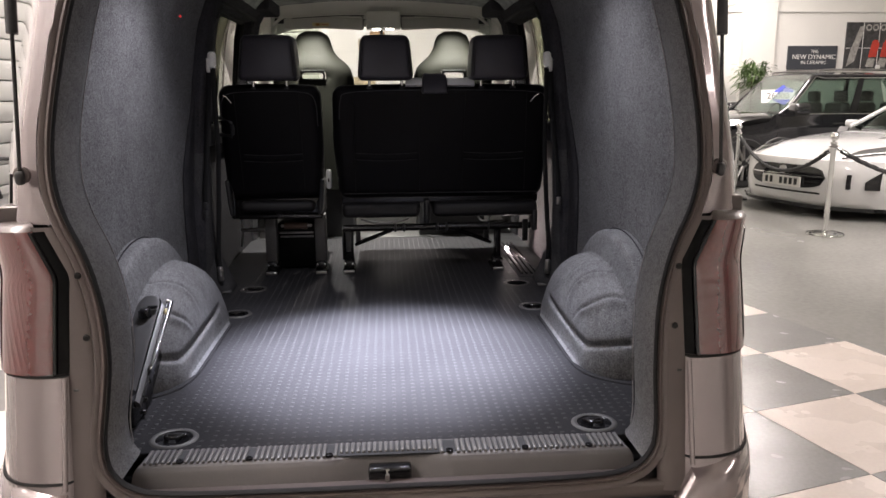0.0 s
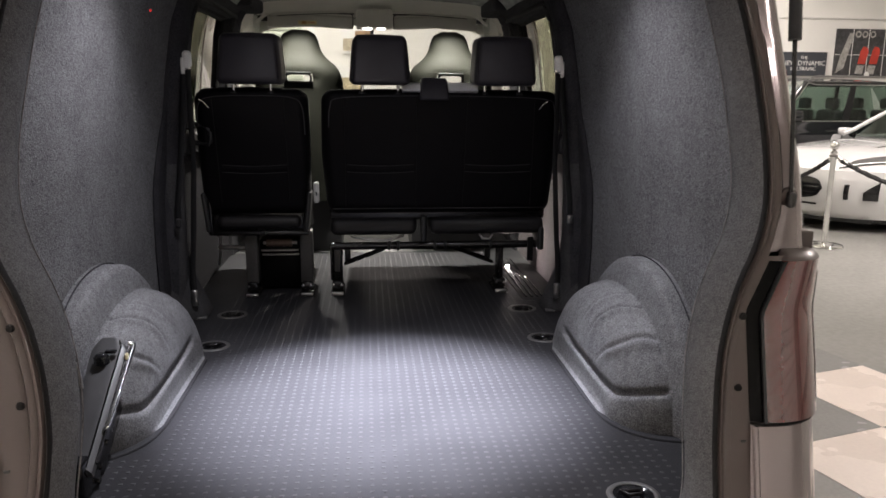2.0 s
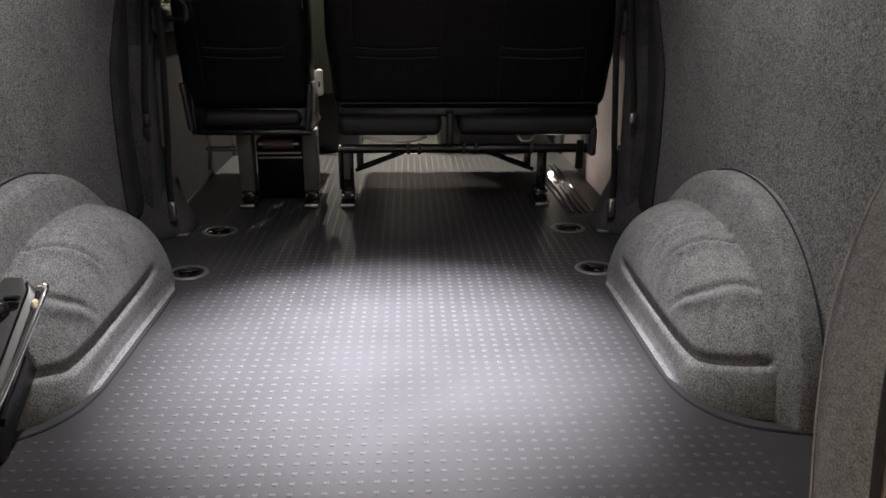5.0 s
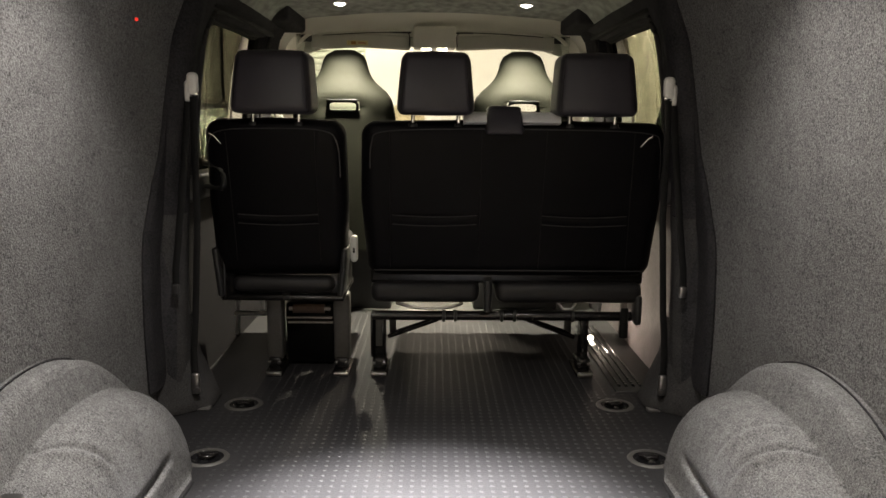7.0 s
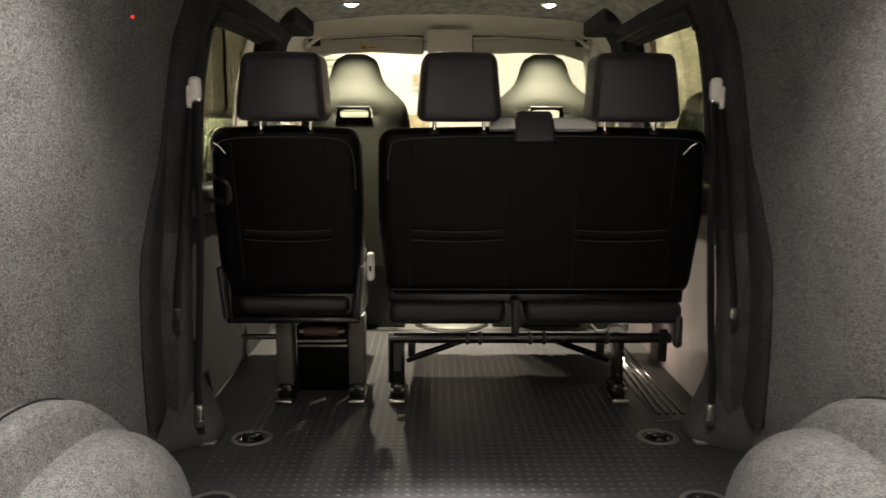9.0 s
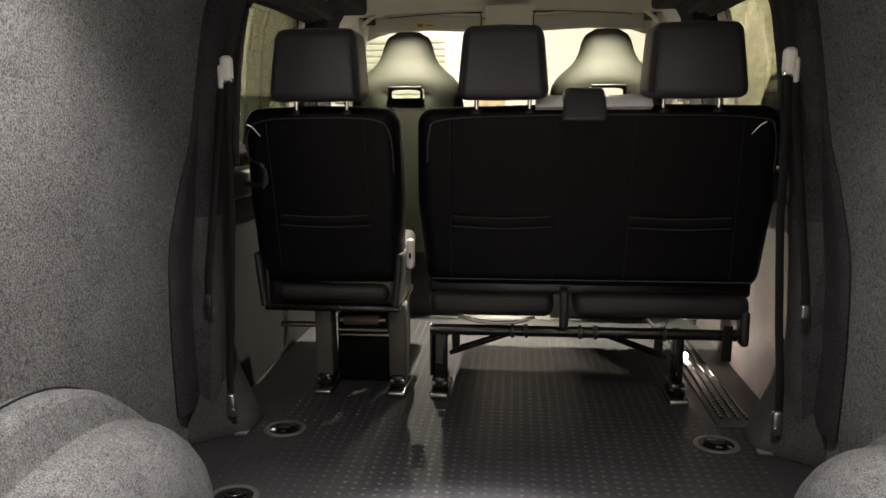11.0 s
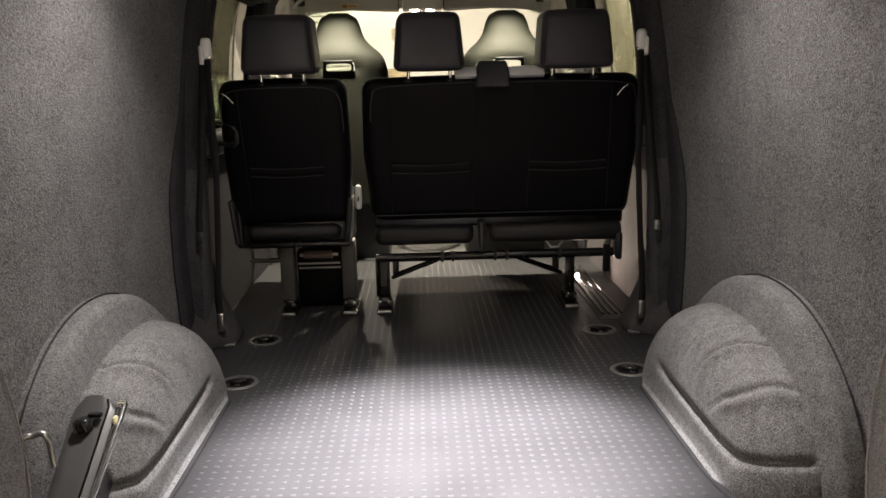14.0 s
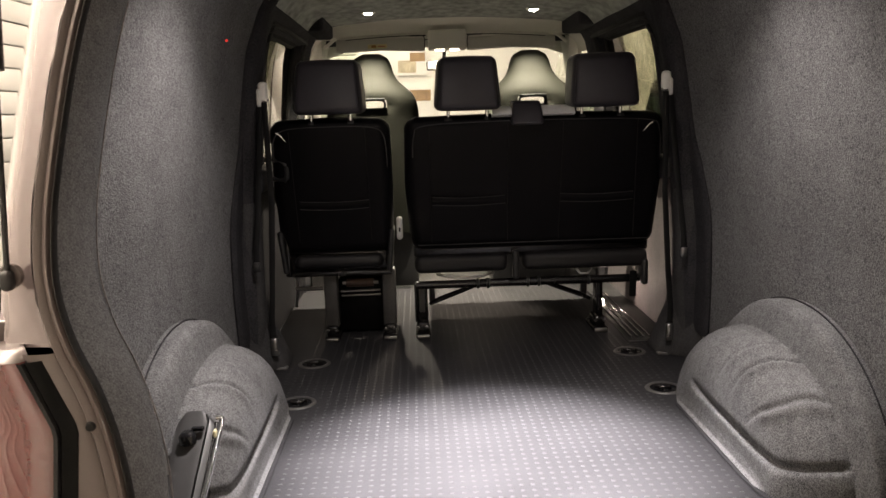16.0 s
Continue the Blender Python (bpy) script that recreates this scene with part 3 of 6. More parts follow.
def tie_ring(x, y):
    r = thing("tie_down_ring", "black recessed oval lashing ring with a steel hook in the floor", "lashing ring", "lashing rings in the floor", at=(x, y, FLOOR))
    prof = [(0.041, -0.001), (0.042, 0.003), (0.0455, 0.0045), (0.052, 0.004), (0.055, 0.0005)]
    bm = lathe(prof, 28)
    for v in bm.verts:
        v.co.x *= 1.08
    part("rim", bm, FRAME_GREY, r, "dark plastic rim")
    bm = lathe([(0.0, 0.0006), (0.041, 0.0006), (0.043, 0.0030)], 24)
    for v in bm.verts:
        v.co.x *= 1.08
    part("cup", bm, GLOSS_BLACK, r, "black recess")
    part("hook", merge(tube([(-0.022, 0.012, 0.004), (-0.014, -0.012, 0.009), (0.014, -0.012, 0.009), (0.022, 0.012, 0.004)], 0.0042, 8), rbox(-0.028, 0.028, 0.008, 0.018, 0.001, 0.008, 0.003, 3)), FRAME, r, "dull dark hook")
    return r


for x, y in RINGS:
    tie_ring(x, y)

# outer body
def body_rows(z):
    """Corner of the body at a height: from the flange to the side."""
    xs, xo, y = seal_at(z) + 0.034, lerp_table(OUTER_X, z), rear_y(z)
    pts = [(xs, y + 0.002), (xs + 0.012, y + 0.030), (xs + 0.03, y + 0.034), (xo - 0.105, y + 0.038), (xo - 0.078, y + 0.075), (xo - 0.038, y + 0.155), (xo - 0.010, y + 0.23), (xo, y + 0.31)]
    return pts


def corner(z0, z1, n=24):
    return loft([[Vector((x, y, z)) for x, y in body_rows(z)] for z in [z0 + (z1 - z0) * i / n for i in range(n + 1)]])


both(lambda: corner(1.15, 1.93, 30), "corner_panel", PAINT, "glossy rear corner panel", rear=True)
LAMP_SEC = [(0.700, 0.000), (0.711, -0.012), (0.735, -0.016), (0.765, -0.014), (0.790, -0.008), (0.815, 0.004), (0.837, 0.023), (0.856, 0.051), (0.873, 0.090), (0.893, 0.140), (0.917, 0.20), (0.944, 0.28)]
LAMP_CURVE = [(p.x, p.y) for p in spline([(x, y, 0) for x, y in LAMP_SEC], 36)]


def lamp_row(z, grow=0.0, inner=0.70, bow=0.0):
    """One level of the rear corner; bow swells it outwards about the middle of the lamp."""
    swell = bow * (1 - min(1.0, abs(z - 0.98) / 0.17) ** 2)
    pts = []
    for x, y in LAMP_CURVE:
        f = (x - 0.70) / 0.244
        pts.append(Vector((inner + (0.944 + grow - inner) * f + swell * 0.5 * f, rear_y(z) + y - grow - swell * (1 - 0.6 * f), z)))
    return pts


def lamp_inner(z):
    return lerp_table([(0.84, 0.712), (1.045, 0.713), (1.143, 0.768)], z)


def quarter():
    return loft([lamp_row(z, 0.0, lerp_table([(0.55, 0.675), (0.84, 0.690)], z)) for z in [0.55 + 0.285 * i / 12 for i in range(13)]])


both(quarter, "quarter_panel", PAINT, "glossy quarter panel under the lamp")
both(lambda: loft([lamp_row(z, -0.012, seal_at(max(z, 0.66)) + 0.006) for z in (0.54, 0.6, 0.66, 0.7, 0.77, 0.84, 0.9, 0.95, 1.0, 1.05, 1.1, 1.15)]), "lamp_backing", PAINT_INNER, "painted panel behind the lamp")
for s in (1, -1):
    def put(bm):
        return mirror_x(bm) if s < 0 else bm
    zs = [0.842 + 0.300 * i / 20 for i in range(21)]
    tail = part("tail_light", put(loft([lamp_row(z, 0.0, lamp_inner(z), 0.003) for z in zs])), LENS_SMOKE, van, "smoked glossy rear lamp")
    part("lamp_cap", put(loft([lamp_row(1.142, 0.0, 0.768), lamp_row(1.150, -0.006, 0.772), lamp_row(1.156, -0.03, 0.79), lamp_row(1.159, -0.10, 0.80)])), PAINT_INNER, tail, "satin cap over the lamp")
    part("red_lens", put(loft([[p + Vector((0.0015, -0.0015, 0)) for p in lamp_row(z, 0.0, lamp_inner(z), 0.003)[21:35]] for z in zs[1:-2]])), LENS_RED, tail, "dark red outer lens")
    part("lamp_gasket", put(loft([[Vector((lamp_inner(z) + dx, rear_y(z) + dy, z)) for dx, dy in ((-0.025, 0.012), (-0.021, -0.006), (-0.010, -0.011), (-0.002, -0.014), (0.003, 0.002))] for z in zs])), GASKET, tail, "black lamp frame")
    # joints between the panels, a strip along the lens and the step over the lamp
    part("panel_joint", put(tube([p + Vector((0.001, -0.0005, -0.001)) for p in lamp_row(0.8385, 0.0, 0.690)], 0.0032, 6)), SEAL, van, "dark joint under the lamp")
    part("panel_joint", put(tube([p + Vector((0.001, -0.0005, 0)) for p in lamp_row(0.616, 0.0, 0.680)], 0.0035, 6)), SEAL, van, "dark joint over the bumper")
    part("lens_strip", put(loft([[Vector((lamp_inner(z) + dx, rear_y(z) + dy, z)) for dx, dy in ((-0.001, -0.010), (0.001, -0.020), (0.006, -0.022), (0.009, -0.014))] for z in zs])), GLOSS_BLACK, tail, "gloss black strip along the lens")
    part("panel_crease", put(tube([Vector((0.697 - 0.012 * (0.84 - z), rear_y(z) - 0.013, z)) for z in [0.60 + 0.235 * i / 10 for i in range(11)]], 0.006, 8)), PAINT, van, "folded edge of the quarter panel")
    part("corner_step", put(rbox(0.800, 0.872, 0.078, 0.20, 1.150, 1.190, 0.006, 5)), PAINT_INNER, van, "painted step over the lamp")
    part("panel_joint", put(tube([(0.868, rear_y(z) + 0.105, z) for z in (1.15, 1.20, 1.255)], 0.0035, 6)), SEAL, van, "dark joint beside the strut")
    part("strut_seat", put(lathe([(0.0, -0.006), (0.017, -0.005), (0.020, 0.0)], 18, "y", at=(0.802, 0.072, 1.262))), PAINT_INNER, van, "round seat of the strut")
    for x, z in ((0.670, 0.904), (0.686, 1.037)) if s > 0 else ((0.655, 0.914), (0.674, 1.046)):
        part("plug", put(lathe([(0, -0.006), (0.006, -0.005), (0.008, 0.0)], 12, "y", at=(x, rear_y(z) - 0.003, z))), SEAL, van, "round black rubber plug")
    catch = part("door_bump_stop", put(rbox(0.662, 0.689, -0.066, -0.030, 0.766, 0.820, 0.006, 5)), GLOSS_BLACK, van, "black plastic guide block")
    part("insert", put(rbox(0.669, 0.683, -0.071, -0.064, 0.780, 0.808, 0.003, 3)), BLACK_PLASTIC, catch)
    # gas strut from the pillar up to the open tailgate
    low, high = Vector((s * 0.802, 0.062, 1.262)), Vector((s * 0.803, 0.165, 1.99))
    mid = low.lerp(high, 0.42)
    strut = part("tailgate_strut", tube([mid, low.lerp(high, 0.43), high], 0.0125, 12), BLACK_PLASTIC, van, "black gas strut")
    part("rod", tube([low, mid], 0.0045, 10), FRAME, strut, "dark polished rod")
    part("socket", rbox(s * 0.802 - 0.009, s * 0.802 + 0.009, 0.050, 0.072, 1.240, 1.272, 0.008, 5), BLACK_PLASTIC, strut, "black ball socket")
    part("side_panel", put(grid(lambda u, v: Vector((lerp_table(OUTER_X, 0.33 + v * 0.95), rear_y(0.33 + v * 0.95) + 0.28 + u * (3.7 - 0.28 - rear_y(0.33 + v * 0.95)), 0.33 + v * 0.95)), 12, 14, (-0.02, 0, 0))), PAINT, van, "glossy side panel")
    for ya, yb in ((0.0, 1.80), (2.72, 3.0)):
        def upper(u, v):
            z = 1.28 + v * 0.68
            y0 = max(ya, rear_y(z) + 0.30) if ya == 0 else ya
            return Vector((lerp_table(OUTER_X, z), y0 + u * (yb - y0), z))
        part("upper_side", put(grid(upper, 10, 12, (-0.02, 0, 0))), PAINT, van)
    part("window_rail", put(grid(lambda u, v: Vector((lerp_table(OUTER_X, 1.86 + v * 0.1), 1.8 + u * 1.4, 1.86 + v * 0.1)), 8, 4, (-0.03, 0, 0))), PAINT, van)
    part("side_window", put(grid(lambda u, v: Vector((lerp_table(OUTER_X, 1.26 + v * 0.61) - 0.012, 1.79 + u * 0.94, 1.26 + v * 0.61)), 4, 6, (-0.004, 0, 0))), TINTED if s > 0 else TINTED_DIMMED, van, "tinted sliding-door window")
    part("front_window", put(grid(lambda u, v: Vector((lerp_table(OUTER_X, 1.26 + v * 0.61) - 0.012, 2.98 + u * (0.75 - 0.45 * v), 1.26 + v * 0.61)), 4, 6, (-0.004, 0, 0))), CLEAR, van, "clear front door window")
    # inside of the sliding door: window frame, rail and trim, its lit and shaded copies
    part("door_trim", put(grid(lambda u, v: Vector((0.785 + 0.02 * math.sin(v * 3), 1.62 + u * 1.30, 0.50 + v * 0.78)), 10, 12, (0.02, 0, 0))), LIT_TRIM if s > 0 else SHADED_TRIM, van, "pinkish grey door trim panel, coloured as lit by the step lamp" if s > 0 else "grey side trim panel, coloured as in shade")
    frame_pts = [(1.77, 1.30), (1.78, 1.68), (1.82, 1.775), (1.90, 1.812), (2.52, 1.822), (2.62, 1.80), (2.64, 1.30)]
    out_pts = [(1.66, 1.24), (1.66, 1.75), (1.67, 1.93), (1.9, 1.95), (2.70, 1.95), (2.78, 1.92), (2.78, 1.24)]
    rows = []
    for dx, pts in ((0.0, out_pts), (0.0, [(a + (c - a) * 0.55, b + (d - b) * 0.55) for (a, b), (c, d) in zip(out_pts, frame_pts)]), (0.02, frame_pts), (0.07, frame_pts)):
        rows.append([Vector((lerp_table(PILLAR_X, z) + 0.020 + dx, y, z)) for _, y, z in spline([(0, a, b) for a, b in pts], 36)])
    part("window_surround", put(loft(rows)), CARPET_DARK, van, "charcoal carpet window surround")
    part("window_sill", put(rbox(0.745, 0.83, 1.66, 2.78, 1.22, 1.305, 0.015, 3)), BLACK_PLASTIC, van, "black window sill")
    part("window_rubber", put(tube([(lerp_table(PILLAR_X, z) + 0.085, y, z) for _, y, z in spline([(0, a, b) for a, b in frame_pts], 36)], 0.012, 8)), SEAL, van, "black window rubber")
    # tube in paler carpet: light on the surround's edge, put into the colour
    part("surround_edge", put(tube([(lerp_table(PILLAR_X, z) + 0.030, y, z) for _, y, z in spline([(0, a + (1.95 - a) * -0.015, b + 0.022) for a, b in frame_pts], 36)], 0.009, 8)), PILLAR_CARPET, van, "rolled edge of the window surround, greyer as if lit")
    part("curtain_rail", put(rbox(0.690, 0.710, 1.80, 2.66, 1.835, 1.852, 0.004, 3)), SEAL, van, "black grab rail over the window")
    part("front_pillar_trim", put(loft([[Vector((x + dx, y + dy, z)) for dx, dy in ((0.06, -0.16), (-0.02, -0.14), (-0.035, -0.02), (-0.02, 0.06), (0.06, 0.08))] for x, y, z in ((0.80, 2.82, 0.6), (0.80, 2.82, 1.2), (0.785, 2.82, 1.5), (0.76, 2.82, 1.75), (0.735, 2.82, 1.86), (0.71, 2.82, 1.93))])), CARPET_DARK, van, "charcoal trim on the front pillar")

    part("cab_door_trim", put(rbox(0.800, 0.83, 2.90, 3.72, 0.45, 1.27, 0.012, 5)), BLACK_PLASTIC, van, "black front door trim")
    part("lining_roll", put(rbox(0.588, 0.82, 2.45, 2.872, 1.880, 1.985, 0.020, 7)), CARPET_DARK, van, "padded charcoal roll at the lining's corner")

# roof skin, front and wheels of the van
part("roof_skin", grid(lambda u, v: Vector(((-1 + 2 * v) * 0.80, 0.17 + u * 3.1, 2.035 - 0.05 * abs(-1 + 2 * v) ** 3 - 0.03 * max(0, u - 0.85) / 0.15)), 20, 20, (0, 0, -0.012)), PAINT, van, "glossy roof")
wind = part("windscreen", grid(lambda u, v: Vector(((-1 + 2 * u) * (0.80 - 0.12 * v), 4.05 - 0.86 * v - 0.08 * abs(-1 + 2 * u) ** 2, 1.16 + 0.74 * v)), 12, 8, (0, 0.004, 0.004)), CLEAR, van, "clear raked windscreen")
wind.visible_shadow = False
part("bonnet", loft([[Vector((x, y + 0.0, z)) for x in [(-1 + 2 * i / 10) * w for i in range(11)]] for y, z, w in ((4.06, 1.16, 0.86), (4.4, 1.08, 0.84), (4.68, 0.95, 0.82), (4.76, 0.80, 0.84), (4.78, 0.45, 0.86), (4.70, 0.30, 0.84))]), PAINT, van, "glossy bonnet and nose")
for s in (1, -1):
    side = grid(lambda u, v: Vector(((0.945 - 0.09 * u * u), 3.7 + u * 1.02, 0.33 + v * (0.95 - 0.35 * u * u))), 8, 8, (-0.02, 0, 0))
    part("front_wing", mirror_x(side) if s < 0 else side, PAINT, van, "glossy front wing")
    part("front_pillar", tube([(s * 0.86, 3.98, 1.18), (s * 0.80, 3.5, 1.58), (s * 0.68, 3.16, 1.93)], 0.045, 10), HEADLINER, van, "pale front pillar")
    for wy in (0.78, 3.80):
        wheel = part("wheel", lathe([(0.20, -0.10), (0.30, -0.11), (0.335, -0.09), (0.34, 0), (0.335, 0.09), (0.30, 0.11), (0.20, 0.10)], 32, "x", at=(s * 0.83, wy, 0.34)), TYRE, van, "black tyre")
        part("rim", lathe([(0.0, 0.06), (0.06, 0.07), (0.19, 0.045), (0.21, 0.09)], 24, "x", at=(s * 0.835, wy, 0.34)) if s > 0 else mirror_x(lathe([(0.0, 0.06), (0.06, 0.07), (0.19, 0.045), (0.21, 0.09)], 24, "x", at=(0.835, wy, 0.34))), STEEL, wheel, "silver alloy rim")
part("underbody", rbox(-0.90, 0.90, 0.0, 4.6, 0.32, 0.56, 0.02, 3), BLACK_PLASTIC, van, "black underbody")


def gate(u, v):
    """The raised tailgate's inner skin, from the hinge out to its lower edge."""
    x = (-1 + 2 * v) * (0.80 - 0.05 * u * u)
    z = 2.045 + 0.20 * u - 0.05 * u * u - 0.03 * abs(-1 + 2 * v) ** 4
    return Vector((x, 0.13 - 1.27 * u, z))


tailgate = part("tailgate", grid(gate, 24, 20, (0, 0.02, 0.06)), PAINT, van, "raised tailgate, glossy outside")
part("gate_lining", grid(lambda u, v: gate(0.06 + 0.86 * u, 0.07 + 0.86 * v) + Vector((0, 0, -0.004)), 16, 16, (0, 0, -0.010)), CARPET, tailgate, "grey carpet lining of the tailgate")
part("gate_latch", rbox(-0.05, 0.05, -1.11, -1.05, 2.150, 2.200, 0.008, 3), GLOSS_BLACK, tailgate, "black latch")


def bumper():
    secs = []
    plan = [(-0.945, 0.30), (-0.93, 0.17), (-0.89, 0.06), (-0.845, -0.03), (-0.78, -0.088), (-0.69, -0.105), (-0.63, -0.108), (-0.3, -0.115), (0.3, -0.115), (0.63, -0.108), (0.69, -0.105), (0.78, -0.088), (0.845, -0.03), (0.89, 0.06), (0.93, 0.17), (0.945, 0.30)]
    for v, g in ((0.0, 0.0), (0.15, 0.03), (0.5, 0.045), (0.85, 0.045), (0.95, 0.03), (1.0, 0.0), (1.0, -0.06)):
        row = []
        for x, y in plan:
            top = lerp_table([(0.63, 0.47), (0.70, 0.615)], abs(x))
            row.append(Vector((x * (1 + g * 0.1), y - 0.03 - g, 0.28 + (top - 0.28) * v + (0.004 if g < 0 else 0))))
        secs.append(row)
    return loft(secs)


bump = part("rear_bumper", bumper(), PAINT, van, "glossy rear bumper")
for s in (1, -1):
    part("reflector", rbox(min(s * 0.69, s * 0.85), max(s * 0.69, s * 0.80), -0.175, -0.10, 0.475, 0.500, 0.005, 3), LENS_RED, bump, "dark red reflector strip")
part("load_edge", rbox(-0.66, 0.66, -0.150, -0.10, 0.40, 0.525, 0.012, 3), BLACK_PLASTIC, bump, "black loading edge")


# ---- seats ----
def lean(bm, pivot_z=1.2, slope=-0.13):
    """Leans a seat back: the top lies further to the rear."""
    for v in bm.verts:
        v.co.y += slope * (v.co.z - pivot_z)
    return bm


BACK_Y, BACK_T = 1.735, 0.125


def back_shape(x0, x1):
    """A seat back: rounded, fuller in the middle, drawn in towards its foot."""
    def push(p, u):
        q = p.copy()
        taper = 1 - 0.045 * max(0, -u.z) ** 1.5 - 0.02 * max(0, u.z) ** 3
        q.x *= taper
        q.y -= 0.012 * (1 - u.x ** 2) * (1 - 0.4 * u.z ** 2) * (1 if u.y < 0 else -0.5)
        q.z += 0.010 * (1 - u.x ** 2) * max(0, u.z)
        return q
    return lean(rbox(x0, x1, BACK_Y, BACK_Y + BACK_T, 0.965, 1.478, 0.045, 13, bulge=push))


def on_back(x, z, out=0.0015):
    """A point on the rear skin of the seat backs."""
    return Vector((x, BACK_Y - 0.011 - out - 0.13 * (z - 1.2), z))


def headrest(parent, xc, w, z0=1.499, z1=1.688):
    def push(p, u):
        q = p.copy()
        q.x *= (1.0 - 0.055 * max(0, u.z + 1) ** 1.2) * (1.03 - 0.075 * (1 - u.y) / 2)
        q.y += 0.016 * u.z - 0.012 * (1 - u.x ** 2) * (1 - 0.5 * u.z ** 2) * (1 if u.y < 0 else 0)
        q.z += 0.004 * (1 - u.x ** 2) * (1 if u.z > 0 else -0.6) * abs(u.z) ** 4
        return q
    yc = 1.702
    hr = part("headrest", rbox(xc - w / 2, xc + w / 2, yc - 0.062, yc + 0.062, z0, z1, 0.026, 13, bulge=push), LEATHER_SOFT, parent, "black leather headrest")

    def edge(dx, f, out=0.0):
        """A point on the rear edge of the side gusset, f from the foot to the top."""
        k = -1 + 2 * f
        hw = (w / 2 - 0.013 + out) * (1.0 - 0.055 * max(0, k + 1) ** 1.2) * 0.955
        return Vector((xc + dx * hw, yc - 0.0598 + 0.016 * k - 0.0015, z0 + 0.014 + (z1 - z0 - 0.028) * f))
    for dx in (-1, 1):
        pts = [edge(dx, i / 12) for i in range(13)] + [edge(dx, 1) + Vector((-dx * 0.002, 0.010, 0.0085)), edge(dx, 1) + Vector((-dx * 0.003, 0.03, 0.0142))]
        sew = part("seam", tube(pts, 0.0013, 6), SEAL, hr, "sewn edge of the side panel")
        part("stitching", merge(*[tube([edge(dx, i / 24, 0.0030 - 0.0018), edge(dx, i / 24 + 0.018, 0.0030 + 0.0012)], 0.0011, 5) for i in range(24)]), STITCH, sew, "grey stitches")
        part("post", tube([(xc + dx * 0.072, yc + 0.012, 1.43), (xc + dx * 0.072, yc + 0.010, z0 + 0.02)], 0.0062, 10), CHROME, hr, "chrome post")
        part("collar", lathe([(0.0, 0.012), (0.012, 0.012), (0.016, 0.004), (0.017, 0.0)], 14, at=(xc + dx * 0.072, yc + 0.011, 1.462)), BLACK_PLASTIC, hr, "black post collar")
    return hr


def pocket(parent, x0, x1, z=1.178):
    """A map pocket: two stitched lines and a slack panel."""
    def band(u, v):
        x = x0 + u * (x1 - x0)
        zz = z - 0.030 * v - 0.006 * math.sin(math.pi * u)
        return on_back(x, zz, 0.002 + 0.004 * math.sin(math.pi * v))
    pk = part("map_pocket", grid(band, 16, 6), LEATHER, parent, "black leather map pocket hem")
    for dz in (0, 0.030):
        part("piping", tube([on_back(x0 + (x1 - x0) * i / 14, z - dz - 0.006 * math.sin(math.pi * i / 14), 0.003) for i in range(15)], 0.0017, 6), STITCH, pk)


def seam_line(parent, x, z0, z1, drift=0.0):
    part("seam", tube([on_back(x + drift * i / 10, z0 + (z1 - z0) * i / 10, -0.0002) for i in range(11)], 0.0018, 6), SEAL, parent)


def seat_foot(parent, x, y=1.825):
    ft = part("floor_latch", merge(rbox(x - 0.030, x + 0.030, y - 0.022, y + 0.13, 0.600, 0.618, 0.006, 3), rbox(x - 0.024, x + 0.024, y, y + 0.09, 0.616, 0.660, 0.010, 3)), FRAME, parent, "black floor latch")
    part("latch_plate", rbox(x - 0.026, x + 0.026, y - 0.030, y - 0.016, 0.601, 0.616, 0.004, 3), STEEL, ft, "bare steel latch edge")
    for dx in (-0.018, 0.016):
        part("bolt", lathe([(0, -0.006), (0.006, -0.005), (0.008, 0.0)], 10, "y", at=(x + dx, y - 0.002, 0.642)), CHROME, ft, "bright bolt head")


def cushion(x0, x1, z0, z1):
    """A seat cushion whose front lies higher than its rear."""
    bm = rbox(x0, x1, 1.775, 2.39, z0, z1, 0.030, 9)
    for v in bm.verts:
        v.co.z += 0.085 * (v.co.y - 1.775) / 0.615
    return bm


# single seat
single = thing("single_rear_seat", "black leather single rear seat with a headrest on two covered legs", "seat", at=(-0.50, 1.80, FLOOR))
bench = thing("double_rear_seat", "black leather double rear bench seat with two headrests on steel legs", "seat", at=(0.27, 1.80, FLOOR))


def own(ob_list_start, parent):
    """Hangs the newly made top parts under their thing, in place."""
    for ob in list(scene.collection.objects)[ob_list_start:]:
        if ob.parent is parent:
            ob.matrix_parent_inverse = Matrix.Translation(parent.location).inverted()


n0 = len(scene.collection.objects)
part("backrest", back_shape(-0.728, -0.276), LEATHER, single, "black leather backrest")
headrest(single, -0.493, 0.262)
pocket(single, -0.628, -0.368)
seam_line(single, -0.640, 1.02, 1.44, -0.01)
seam_line(single, -0.365, 1.02, 1.445, -0.005)
part("welt", tube(spline([on_back(-0.71, 1.33, -0.004), on_back(-0.705, 1.41, -0.003), on_back(-0.66, 1.446, -0.004), on_back(-0.50, 1.453, -0.003), on_back(-0.345, 1.447, -0.004), on_back(-0.300, 1.41, -0.003), on_back(-0.292, 1.30, -0.004)], 40), 0.0022, 6), STITCH, single, "seam round the backrest")
part("cushion", cushion(-0.672, -0.325, 0.900, 0.957), CUSHION, single, "black leather seat cushion")
part("lower_frame", merge(rbox(-0.695, -0.295, 1.79, 2.10, 0.872, 0.892, 0.006, 3), rbox(-0.700, -0.292, 1.80, 2.02, 0.893, 1.005, 0.006, 3), rbox(-0.705, -0.685, 1.76, 1.85, 0.88, 1.10, 0.006, 3)), FRAME, single, "black steel seat frame")
